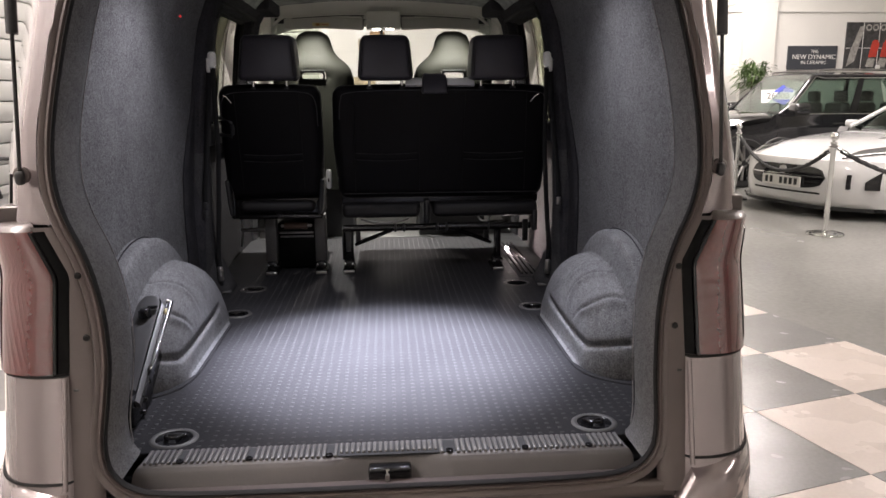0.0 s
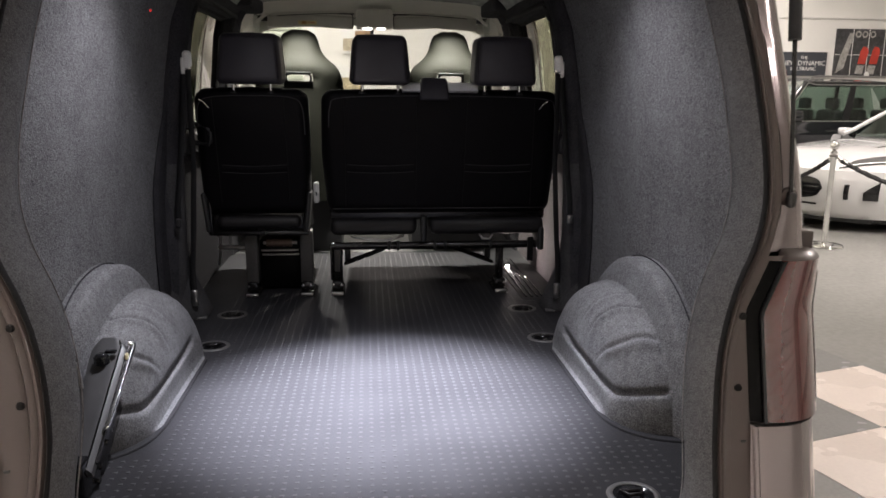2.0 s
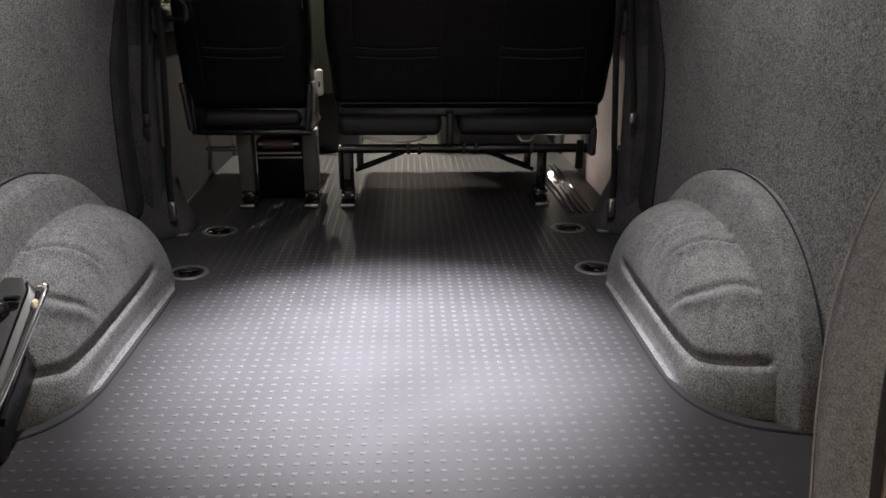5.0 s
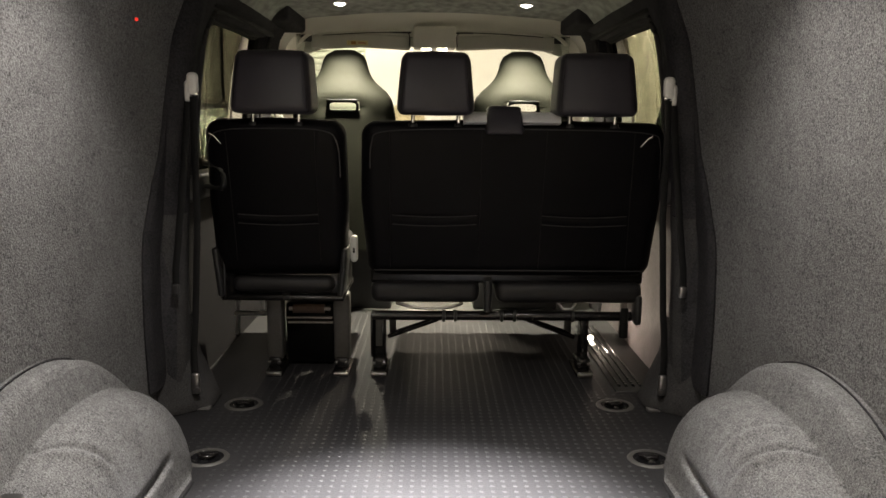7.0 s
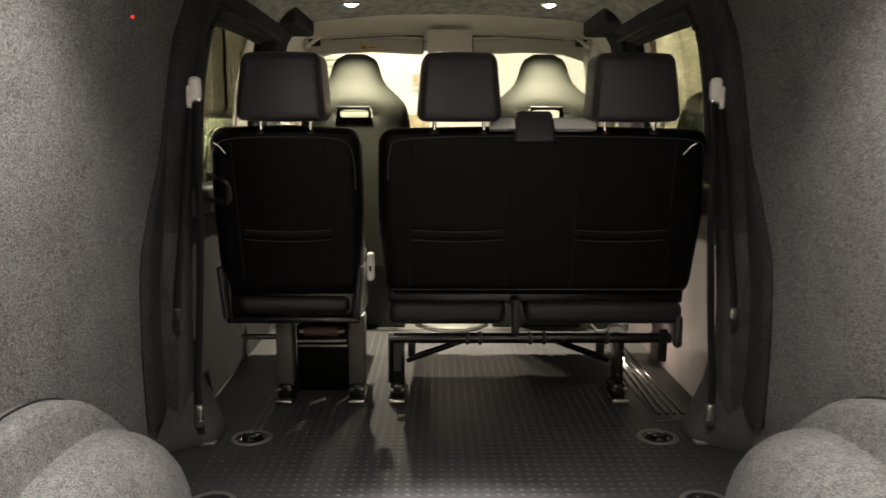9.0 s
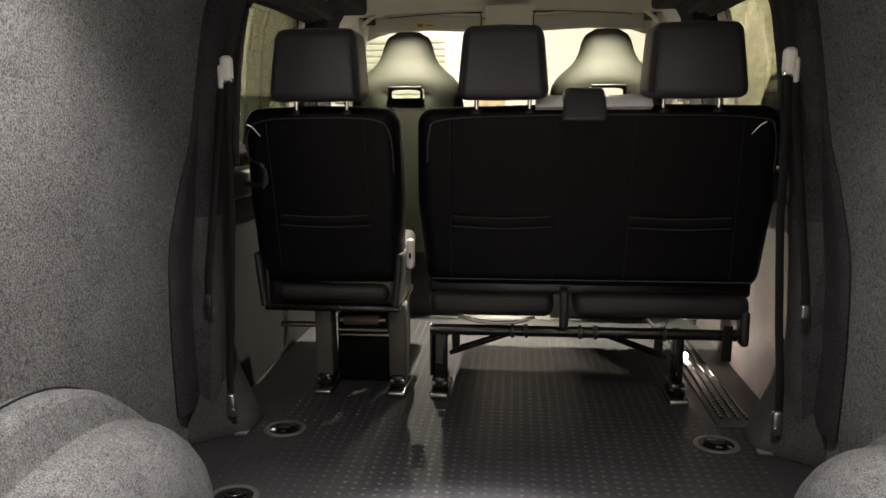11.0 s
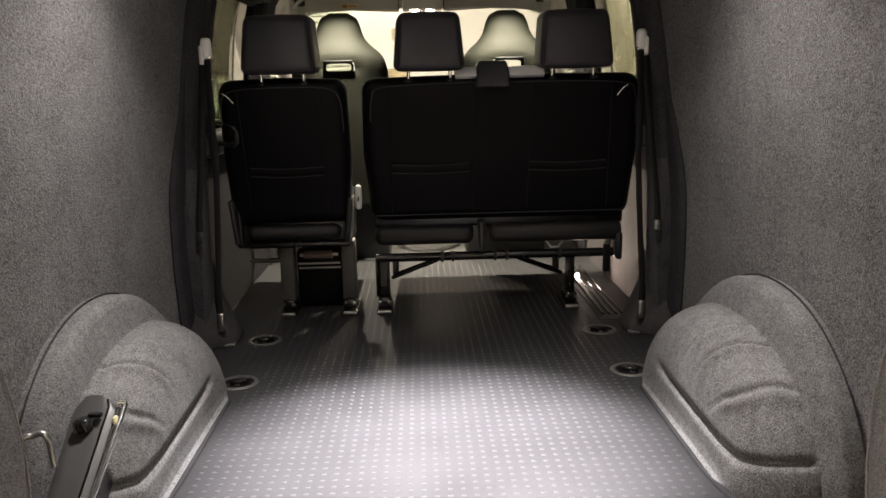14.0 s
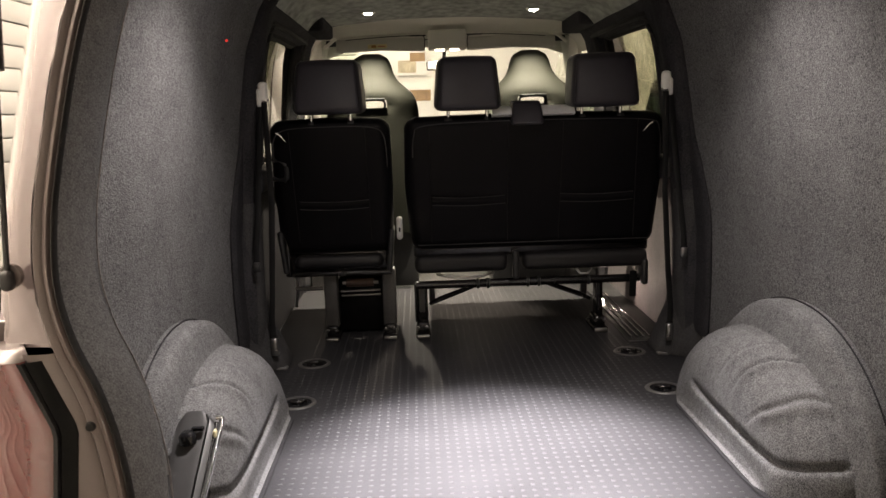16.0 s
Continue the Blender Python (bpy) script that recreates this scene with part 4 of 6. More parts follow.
for sx, x in ((-1, -0.722), (1, -0.282)):
    cover = rbox(x - 0.010, x + 0.010, 1.745, 1.86, 0.895, 1.06, 0.009, 5)
    for v in cover.verts:
        v.co.x -= sx * (0.012 + 0.010 * (0.99 - v.co.z) / 0.1)
    part("hinge_cover", cover, BLACK_PLASTIC, single, "black hinge cover")
part("side_handle", tube(spline([(-0.735, 1.745, 1.342), (-0.700, 1.728, 1.335), (-0.672, 1.722, 1.318), (-0.667, 1.722, 1.285), (-0.672, 1.724, 1.262)], 12) + [Vector((-0.735, 1.75, 1.266))], 0.010, 8), BLACK_PLASTIC, single, "black folding handle")
for x in (-0.545, -0.312):
    part("leg", rbox(x - 0.027, x + 0.027, 1.835, 1.90, 0.650, 0.885, 0.006, 3), FRAME_GREY, single, "grey covered leg")
    seat_foot(single, x)
part("rear_bar", tube([(-0.69, 1.87, 0.808), (-0.58, 1.87, 0.808)], 0.009, 10), STEEL, single, "bare steel bar")
part("roller", tube([(-0.485, 1.87, 0.826), (-0.375, 1.87, 0.826)], 0.017, 12), material("brown_spring_sleeve", (0.10, 0.065, 0.05), 0.5), single, "brown spring sleeve")
part("roller_pin", tube([(-0.50, 1.87, 0.826), (-0.355, 1.87, 0.826)], 0.007, 10), STEEL, single, "steel pin")
for z, y in ((0.790, 1.88), (0.768, 1.90)):
    part("cross_bar", tube([(-0.51, y, z), (-0.35, y, z)], 0.005, 8), STEEL, single, "thin steel cross bar")
part("box", rbox(-0.525, -0.335, 1.93, 2.28, 0.605, 0.83, 0.01, 3), GASKET, single, "black box under the seat")
part("side_bracket", tube([(-0.69, 1.90, 0.878), (-0.685, 1.90, 0.80), (-0.70, 1.92, 0.72)], 0.006, 8), STEEL, single, "steel side bracket")
own(n0, single)

# bench
n0 = len(scene.collection.objects)
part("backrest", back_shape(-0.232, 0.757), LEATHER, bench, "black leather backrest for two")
headrest(bench, 0.012, 0.246)
headrest(bench, 0.510, 0.264)
pocket(bench, -0.128, 0.148)
pocket(bench, 0.362, 0.638)
for x, d in ((-0.135, 0.003), (0.158, 0.002), (0.356, 0.010), (0.648, -0.004)):
    seam_line(bench, x, 1.0, 1.448, d)
part("welt", tube(spline([on_back(-0.197, 1.33, -0.004), on_back(-0.190, 1.41, -0.003), on_back(-0.15, 1.446, -0.004), on_back(0.10, 1.456, -0.002), on_back(0.40, 1.456, -0.002), on_back(0.68, 1.447, -0.004), on_back(0.727, 1.41, -0.003), on_back(0.735, 1.30, -0.004)], 50), 0.0022, 6), STITCH, bench, "seam round the backrest")
part("lower_welt", tube([on_back(-0.19 + 0.90 * i / 20, 0.990, 0.0) for i in range(21)], 0.0022, 6), STITCH, bench)


def shelf_wedge(x0, x1):
    """A sloping ledge along the top of the backrest."""
    return prism([(x0, 1.668, 1.478), (x0, 1.690, 1.500), (x0, 1.73, 1.510), (x0, 1.80, 1.506), (x0, 1.80, 1.470), (x0, 1.70, 1.470)], (x1 - x0, 0, 0))


block = part("belt_tower", rbox(0.173, 0.283, 1.66, 1.78, 1.44, 1.528, 0.012, 5, bulge=lambda p, u: Vector((p.x * (1 - 0.08 * u.z), p.y + 0.02 * (u.z if u.y < 0 else 0), p.z))), LEATHER_SOFT, bench, "black leather belt tower")
part("top_shelf", shelf_wedge(0.285, 0.405), material("grey_smooth_shelf", (0.75, 0.75, 0.76), 0.3, vary=0.1, bump=0.05), bench, "pale smooth shelf on the backrest")
part("top_strip", shelf_wedge(0.100, 0.172), bpy.data.materials["grey_smooth_shelf"], bench)
part("cushion", cushion(-0.205, 0.165, 0.866, 0.940), CUSHION, bench, "black leather seat cushion")
part("cushion", cushion(0.220, 0.722, 0.866, 0.940), CUSHION, bench, "black leather seat cushion")
part("lower_frame", merge(rbox(-0.205, 0.725, 1.80, 2.02, 0.935, 0.995, 0.008, 3), rbox(0.15, 0.236, 1.98, 2.37, 0.925, 0.960, 0.008, 3)), FRAME, bench, "black steel seat frame")
hook = rbox(0.180, 0.206, 1.76, 1.80, 0.84, 0.955, 0.010, 5)
part("release_hook", hook, BLACK_PLASTIC, bench, "black release hook")
part("torsion_tube", tube([(-0.203, 1.815, 0.818), (0.70, 1.815, 0.818)], 0.0165, 16), FRAME, bench, "black steel torsion tube")
for x in (0.045, 0.085, 0.245, 0.29, 0.49):
    part("clip", lathe([(0.018, -0.006), (0.0215, -0.004), (0.0215, 0.004), (0.018, 0.006)], 16, "x", at=(x, 1.815, 0.818)), BLACK_PLASTIC, bench, "black tube clip")
for sx, x in ((1, -0.180), (-1, 0.541)):
    leg = merge(rbox(x - (0.022 if sx > 0 else 0.010), x + (0.022 if sx > 0 else 0.012), 1.845, 1.89, 0.650, 0.815, 0.006, 3), rbox(x - 0.030, x - 0.022, 1.835, 1.90, 0.66, 0.815, 0.002, 3)) if sx > 0 else rbox(x - 0.012, x + 0.014, 1.835, 1.90, 0.655, 0.815, 0.004, 3)
    part("leg", leg, FRAME, bench, "black steel leg")
    part("leg_strap", rbox(x - 0.012, x + 0.010, 1.836, 1.844, 0.70, 0.815, 0.003, 3), FRAME_GREY, bench, "grey strap on the leg")
    seat_foot(bench, x)
    part("strut", tube([(x + sx * 0.030, 1.87, 0.725), (x + sx * 0.07, 1.865, 0.745), (x + sx * 0.205, 1.84, 0.800)], [0.007, 0.011, 0.009], 10), FRAME, bench, "black steel strut")
    part("buckle", rbox(x + sx * 0.03, x + sx * 0.055, 1.92, 1.95, 0.72, 0.785, 0.006, 3), BLACK_PLASTIC, bench, "black hanging buckle")
part("latch_rod", merge(tube([(0.535, 1.822, 0.665), (0.539, 1.820, 0.790)], 0.0055, 8), tube([(0.538, 1.820, 0.782), (0.539, 1.819, 0.802)], 0.009, 10)), FRAME, bench, "black latch rod before the leg")
part("pull_strap", rbox(0.652, 0.680, 1.79, 1.80, 0.745, 0.852, 0.004, 3), BELT, bench, "black webbing pull strap")
part("end_cap", rbox(0.695, 0.722, 1.77, 1.88, 0.795, 0.90, 0.012, 5), BLACK_PLASTIC, bench, "black end cap")
part("spring_wire", tube(spline([(-0.12, 1.81, 0.864), (-0.06, 1.80, 0.850), (0.0, 1.795, 0.847), (0.06, 1.80, 0.850), (0.11, 1.81, 0.864)], 16), 0.006, 8), STEEL, bench, "bright spring wire")
part("spring_wire", tube([(0.44, 1.81, 0.866), (0.455, 1.80, 0.846), (0.485, 1.80, 0.846), (0.50, 1.81, 0.866)], 0.005, 8), STEEL, bench, "bright spring wire")
own(n0, bench)
buckle = thing("seat_belt_buckle", "pale plastic seat belt buckle stalk between the rear seats", "seat belt buckle", at=(-0.248, 1.80, 0.97))
n0 = len(scene.collection.objects)
part("stalk", rbox(-0.270, -0.246, 1.765, 1.80, 1.012, 1.102, 0.0115, 7), WHITE_PLASTIC, buckle, "pale plastic stalk")
part("slot", rbox(-0.2605, -0.2545, 1.759, 1.768, 1.045, 1.062, 0.002, 3), GLOSS_BLACK, buckle, "dark release slot")
own(n0, buckle)


# front seats: one-piece sports backs with an opening under the head
def front_seat(xc):
    fs = thing("front_seat", "dark leather sports front seat with integral headrest and chrome-trimmed opening", "seat", "front seats", at=(xc, 2.70, FLOOR))
    n = len(scene.collection.objects)
    widths = [(0.90, 0.235), (1.10, 0.24), (1.30, 0.235), (1.45, 0.232), (1.53, 0.225), (1.58, 0.212), (1.605, 0.195), (1.632, 0.162), (1.66, 0.130), (1.70, 0.108), (1.745, 0.098), (1.775, 0.080), (1.792, 0.045)]

    def skin(u, v):
        z = 0.90 + (1.792 - 0.90) * u
        hw = lerp_table(widths, z)
        a = v * 2 * math.pi
        ex = math.copysign(abs(math.cos(a)) ** 0.6, math.cos(a))
        ey = math.copysign(abs(math.sin(a)) ** 0.8, math.sin(a))
        th = 0.055 if z < 1.70 else 0.055 - 0.03 * ((z - 1.70) / 0.092) ** 2
        lean_y = lerp_table([(0.9, 2.70), (1.40, 2.684), (1.48, 2.678), (1.56, 2.664), (1.59, 2.668), (1.63, 2.684), (1.68, 2.708), (1.73, 2.722), (1.792, 2.728)], z)
        y = lean_y - ey * th
        y += 0.020 * math.exp(-((z - 1.545) / 0.03) ** 2) * max(0, ey) * (abs(ex) < 0.45)
        return Vector((xc + hw * ex, y, z))
    bm = grid(skin, 44, 40)
    bmesh.ops.remove_doubles(bm, verts=bm.verts[:], dist=1e-5)
    # the opening
    hole = [f for f in bm.faces if abs(f.calc_center_median().x - xc) < 0.062 and 1.520 < f.calc_center_median().z < 1.566]
    bmesh.ops.delete(bm, geom=hole, context="FACES")
    part("backrest", bm, LEATHER_GREY, fs, "dark leather one-piece backrest")
    ring = [(xc + 0.064 * math.copysign(abs(math.cos(a)) ** 0.5, math.cos(a)), 2.628, 1.543 + 0.024 * math.copysign(abs(math.sin(a)) ** 0.6, math.sin(a))) for a in [2 * math.pi * i / 32 for i in range(32)]]
    part("opening_trim", tube(ring, 0.006, 8, closed=True), GASKET, fs, "black trim round the opening")
    part("opening_lip", rbox(xc - 0.066, xc + 0.066, 2.600, 2.630, 1.564, 1.575, 0.005, 5), GASKET, fs)
    for s in (-1, 1):
        part("piping", tube(spline([(xc + s * 0.075, 2.622, 1.572), (xc + s * 0.13, 2.630, 1.565), (xc + s * 0.172, 2.645, 1.53), (xc + s * 0.19, 2.665, 1.40), (xc + s * 0.19, 2.68, 1.2)], 20), 0.0025, 6), STITCH, fs, "grey piping")
    part("cushion", rbox(xc - 0.24, xc + 0.24, 2.72, 3.22, 0.92, 1.06, 0.05, 7), LEATHER_GREY, fs, "dark leather cushion")
    part("pedestal", rbox(xc - 0.20, xc + 0.20, 2.75, 3.15, 0.60, 0.92, 0.01, 3), BLACK_PLASTIC, fs, "black pedestal")
    part("back_strap", rbox(xc - 0.02, xc + 0.23, 2.715, 2.73, 1.19, 1.20, 0.002, 3), STEEL, fs)
    own(n, fs)
    return fs


for xc in (-0.393, 0.398):
    front_seat(xc)

# ---- cab ----
part("cab_headliner", grid(lambda u, v: Vector(((-1 + 2 * v) * 0.80, 2.86 + u * 0.42, 1.985 - 0.035 * u - 0.03 * abs(-1 + 2 * v) ** 2 - 0.10 * max(0, abs(-1 + 2 * v) - 0.75) / 0.25)), 10, 30, (0, 0, 0.01)), HEADLINER, van, "pale grey cab headliner")
part("header", grid(lambda u, v: Vector(((-1 + 2 * v) * (0.80 - 0.03 * u), 3.28 - 0.02 * u, 1.952 - 0.085 * u - 0.03 * abs(-1 + 2 * v) ** 2 - 0.06 * max(0, abs(-1 + 2 * v) - 0.75) / 0.25)), 4, 30, (0, 0.01, 0)), HEADLINER, van, "pale grey windscreen header")
for s in (-1, 1):
    sign = 1 if s > 0 else -1
    vis = part("sun_visor", rbox(min(s * 0.115, s * 0.61), max(s * 0.115, s * 0.61), 3.13, 3.165, 1.846, 1.915, 0.014, 5, bulge=lambda p, u: Vector((p.x, p.y, p.z - 0.012 * (u.x * sign) ** 2))), VISOR, van, "pale grey sun visor")
    part("clip", rbox(s * 0.11, s * 0.20, 3.12, 3.13, 1.915, 1.922, 0.002, 3), BLACK_PLASTIC, vis, "dark visor clip")
    part("gap", tube(spline([(s * 0.120, 3.124, 1.850), (s * 0.117, 3.122, 1.895), (s * 0.128, 3.122, 1.916), (s * 0.16, 3.122, 1.920), (s * 0.36, 3.124, 1.914), (s * 0.55, 3.126, 1.902)], 24), 0.0024, 6), BLACK_PLASTIC, vis, "dark gap round the visor")
    if s < 0:
        st = part("warning_sticker", rbox(-0.43, -0.325, 3.1255, 3.1285, 1.855, 1.878, 0.001, 3), material("cream_sticker", (0.75, 0.66, 0.35), 0.5), vis, "cream warning sticker")
        part("print", rbox(-0.41, -0.385, 3.123, 3.125, 1.859, 1.874, 0.0005, 1), material("orange_print", (0.45, 0.22, 0.05), 0.6), st)
        part("print", rbox(-0.375, -0.335, 3.123, 3.125, 1.864, 1.869, 0.0005, 1), material("red_print", (0.5, 0.12, 0.08), 0.6), st)
    part("grab_handle", tube(spline([(s * 0.66, 3.10, 1.865), (s * 0.64, 3.06, 1.872), (s * 0.615, 3.05, 1.89), (s * 0.60, 3.08, 1.905)], 12), 0.009, 8), HEADLINER, van, "pale grab handle")
    part("handle_recess", rbox(min(s * 0.60, s * 0.655), max(s * 0.60, s * 0.655), 3.095, 3.112, 1.868, 1.902, 0.006, 5), BLACK_PLASTIC, van, "dark recess behind the grab handle")
console = part("roof_console", rbox(-0.098, 0.112, 3.08, 3.18, 1.838, 1.945, 0.012, 5), HEADLINER, van, "pale grey roof console")
for x in (-0.035, 0.045):
    part("reading_light", rbox(x - 0.024, x + 0.024, 3.085, 3.12, 1.832, 1.840, 0.003, 3), LED_WARM, console, "lit reading light")
mir = part("mirror", rbox(-0.11, 0.09, 3.20, 3.23, 1.735, 1.790, 0.012, 5), BLACK_PLASTIC, van, "black rear-view mirror")
part("stem", tube([(-0.01, 3.215, 1.78), (-0.005, 3.22, 1.86)], 0.010, 8), BLACK_PLASTIC, mir)
part("dashboard", rbox(-0.80, 0.80, 3.45, 4.02, 0.95, 1.20, 0.06, 7), BLACK_PLASTIC, van, "black dashboard")
whl = part("steering_wheel", tube([(0.40 + 0.185 * math.cos(a), 3.38 - 0.06 * math.sin(a), 1.22 + 0.17 * math.sin(a)) for a in [2 * math.pi * i / 32 for i in range(32)]], 0.015, 8, closed=True), BLACK_PLASTIC, van, "black steering wheel")
part("hub", rbox(0.33, 0.47, 3.36, 3.42, 1.17, 1.27, 0.02, 5), BLACK_PLASTIC, whl)

# sliding door step with ribbed scuff strip and its lamp
step = part("door_step", rbox(0.615, 0.80, 1.66, 2.75, FLOOR - 0.010, FLOOR + 0.004, 0.003, 3), BLACK_PLASTIC, van, "black door step")
for i in range(4):
    part("rib", rbox(0.632 + i * 0.024, 0.642 + i * 0.024, 1.70, 2.45, FLOOR + 0.004, FLOOR + 0.009, 0.002, 3), GLOSS_BLACK, step, "gloss black step rib")
    # nubs paler than the rib, so its dotted highlights lie in the colour
    part("rib_dots", merge(*[rbox(0.633 + i * 0.024, 0.641 + i * 0.024, 1.712 + k * 0.021, 1.720 + k * 0.021, FLOOR + 0.0088, FLOOR + 0.0108, 0.0009, 1) for k in range(35)]), FRAME_GREY, step, "row of small nubs, grey for the dotted highlights")
part("step_lamp", rbox(0.641, 0.661, 2.220, 2.238, 0.608, 0.628, 0.008, 5), glow("lit_step_lamp", (1.0, 0.95, 0.90), 22), step, "lit step lamp")

# ceiling downlights
for x, y in ((-0.385, 2.50), (0.385, 2.50), (-0.385, 0.78), (0.385, 0.78)):
    dl = thing("downlight", "small round lit white ceiling downlight", "downlight", "downlights in the roof lining", at=(x, y, 1.96))
    part("bezel", lathe([(0.024, -0.001), (0.025, -0.004), (0.033, -0.003), (0.036, 0.002), (0.036, 0.012)], 24), CHROME, dl, "chrome ring")
    part("lens", lathe([(0.0, -0.012), (0.010, -0.0113), (0.018, -0.008), (0.023, -0.003), (0.024, 0.0)], 20), LED, dl, "lit lens")
part("alarm_light", rbox(-0.7495, -0.741, 1.279, 1.287, 1.721, 1.729, 0.003, 3), RED_LED, van, "tiny red alarm light")


# seat belts on the pillars
def belt(s):
    b = thing("seat_belt", "black seat belt with a pale guide on the carpeted pillar", "seat belt", "seat belts on the pillars", at=(s * 0.70, 1.56, 1.575))
    n = len(scene.collection.objects)
    part("guide", merge(rbox(s * 0.706 - 0.017, s * 0.706 + 0.017, 1.560, 1.588, 1.548, 1.615, 0.0165, 9), rbox(s * 0.720 - 0.010, s * 0.720 + 0.010, 1.562, 1.592, 1.528, 1.592, 0.0095, 7)), WHITE_PLASTIC, b, "pale plastic belt guide")
    part("guide_slot", rbox(s * 0.706 - 0.016, s * 0.706 + 0.016, 1.566, 1.579, 1.545, 1.562, 0.004, 3), CHROME, b, "chrome slot")

    def strip(pts, w=0.010, t=0.0012):
        return tube(pts, w, 8, flat=0.2)
    part("webbing", strip([(s * 0.702, 1.560, 1.545), (s * 0.694, 1.525, 1.40), (s * 0.691, 1.515, 1.20), (s * 0.700, 1.513, 1.045), (s * 0.709, 1.512, 0.90), (s * 0.716, 1.500, 0.79), (s * 0.712, 1.490, 0.70)]), BELT, b, "black webbing")
    part("webbing", strip([(s * 0.718, 1.560, 1.53), (s * 0.722, 1.515, 1.36), (s * 0.736, 1.482, 1.155), (s * 0.746, 1.470, 1.053), (s * 0.747, 1.466, 1.00)]), BELT, b, "black webbing")
    part("end_piece", rbox(s * 0.747 - 0.011, s * 0.747 + 0.011, 1.456, 1.470, 0.968, 1.002, 0.005, 3), BLACK_PLASTIC if s < 0 else STEEL, b, "belt end piece")
    part("anchor", merge(rbox(s * 0.712 - 0.012, s * 0.712 + 0.012, 1.480, 1.500, 0.655, 0.72, 0.007, 3), lathe([(0, -0.006), (0.010, -0.005), (0.012, 0)], 12, "y", at=(s * 0.706, 1.481, 0.668))), STEEL, b, "steel anchor")
    part("tongue", tube([(s * 0.655, 1.66, 1.405), (s * 0.675, 1.655, 1.43), (s * 0.688, 1.65, 1.437)], 0.0026, 8), CHROME, b, "chrome belt tongue")
    own(n, b)


belt(1)
belt(-1)

# folded black bracket with a bright handle, leaning on the wheel arch
br = thing("folding_bracket", "black folding bracket with bright wire handle beside the wheel arch", "bracket", at=(-0.64, 0.33, FLOOR))
n0 = len(scene.collection.objects)


def plate():
    """A slanted cover, rising towards the front, with rounded upper corners."""
    rows = []
    for f in [i / 24 for i in range(25)]:
        y, z = 0.180 + 0.303 * f, 0.672 + 0.194 * f
        left, right = -0.700 - 0.018 * f, -0.634
        cut = max(0.0, f - 0.88) / 0.12
        cut = 0.022 * (1 - math.sqrt(max(0.0, 1 - cut * cut)))
        xs = [left + cut * 0.6 + (right - left - 1.6 * cut) * k / 10 for k in range(11)]
        top = [Vector((x, y, z - 0.009 * abs(2 * k / 10 - 1) ** 5)) for k, x in enumerate(xs)]
        under = [Vector((x, y + 0.010, z - 0.024)) for x in xs[::-1]]
        rows.append(top + under)
    return loft(rows, close=True, cap=True)


part("cover", plate(), material("dark_grey_bracket_plastic", (0.045, 0.044, 0.044), 0.42, vary=0.2, scale=14, fine=500, bump=0.25, depth=0.0006), br, "dark grey slanted cover plate")
part("groove", tube([Vector((-0.647 - 0.012 * max(0.0, f - 0.93) / 0.07, 0.180 + 0.303 * f, 0.6722 + 0.194 * f)) for f in [0.02 + 0.95 * i / 20 for i in range(21)]], 0.0022, 6), GASKET, br, "dark groove along the cover")
part("inner_rail", tube(spline([(-0.634, 0.205, 0.672), (-0.633, 0.33, 0.752), (-0.633, 0.470, 0.842)], 16), 0.005, 8), FRAME, br, "dark inner rail")
part("tab", rbox(-0.634, -0.628, 0.435, 0.452, 0.815, 0.838, 0.003, 3), material("cream_tab", (0.55, 0.50, 0.32), 0.5), br, "cream plastic tab")
part("handle", tube(spline([(-0.636, 0.285, 0.722), (-0.630, 0.268, 0.724), (-0.626, 0.285, 0.736), (-0.624, 0.38, 0.790), (-0.623, 0.470, 0.842), (-0.627, 0.478, 0.850), (-0.636, 0.476, 0.852)], 28), 0.0058, 10), CHROME, br, "bright steel wire handle")
part("knob", merge(lathe([(0.0, 0.026), (0.012, 0.025), (0.018, 0.018), (0.018, 0.0)], 7, "z", at=(-0.680, 0.418, 0.822)), rbox(-0.676, -0.650, 0.428, 0.440, 0.842, 0.850, 0.002, 3)), GLOSS_BLACK, br, "black lobed knob")
part("side_bar", tube(spline([(-0.704, 0.345, 0.790), (-0.714, 0.351, 0.846), (-0.735, 0.346, 0.850), (-0.750, 0.335, 0.840), (-0.752, 0.325, 0.74)], 16), 0.006, 8), STEEL, br, "steel side bar")
part("lower_plate", rbox(-0.688, -0.646, 0.165, 0.265, 0.601, 0.690, 0.006, 3), GLOSS_BLACK, br, "black lower bracket")
for y, z in ((0.255, 0.64), (0.235, 0.615), (0.30, 0.675)):
    part("bolt", lathe([(0, 0.008), (0.006, 0.007), (0.008, 0)], 10, "x", at=(-0.645, y, z)), FRAME, br, "black bolt")
part("strut", rbox(-0.686, -0.650, 0.26, 0.45, 0.640, 0.700, 0.008, 3, turn=Matrix.Rotation(radians(32), 3, "X")), FRAME, br, "black steel strut")
own(n0, br)


# ---- showroom ----
def slab(name, x0, x1, y0, y1, z0, z1, mat, label, category):
    ob = part(name, rbox(x0, x1, y0, y1, z0, z1, 0.004, 1), mat, None, label, False)
    return tagged(ob, label, category, kind="structure")


floor = slab("floor", ROOM_X0 - 0.2, ROOM_X1 + 0.2, ROOM_Y0 - 0.2, ROOM_Y1 + 0.2, -0.2, -0.004, RESIN, "grey polished showroom floor", "floor")
slab("ceiling", ROOM_X0 - 0.2, ROOM_X1 + 0.2, ROOM_Y0 - 0.2, ROOM_Y1 + 0.2, ROOM_Z, ROOM_Z + 0.2, WALL_WHITE, "white showroom ceiling", "ceiling")
wall_n = slab("wall_north", ROOM_X0, ROOM_X1, ROOM_Y1, ROOM_Y1 + 0.2, 0, ROOM_Z, WALL_WHITE, "white painted showroom wall with a rendered pier", "wall")
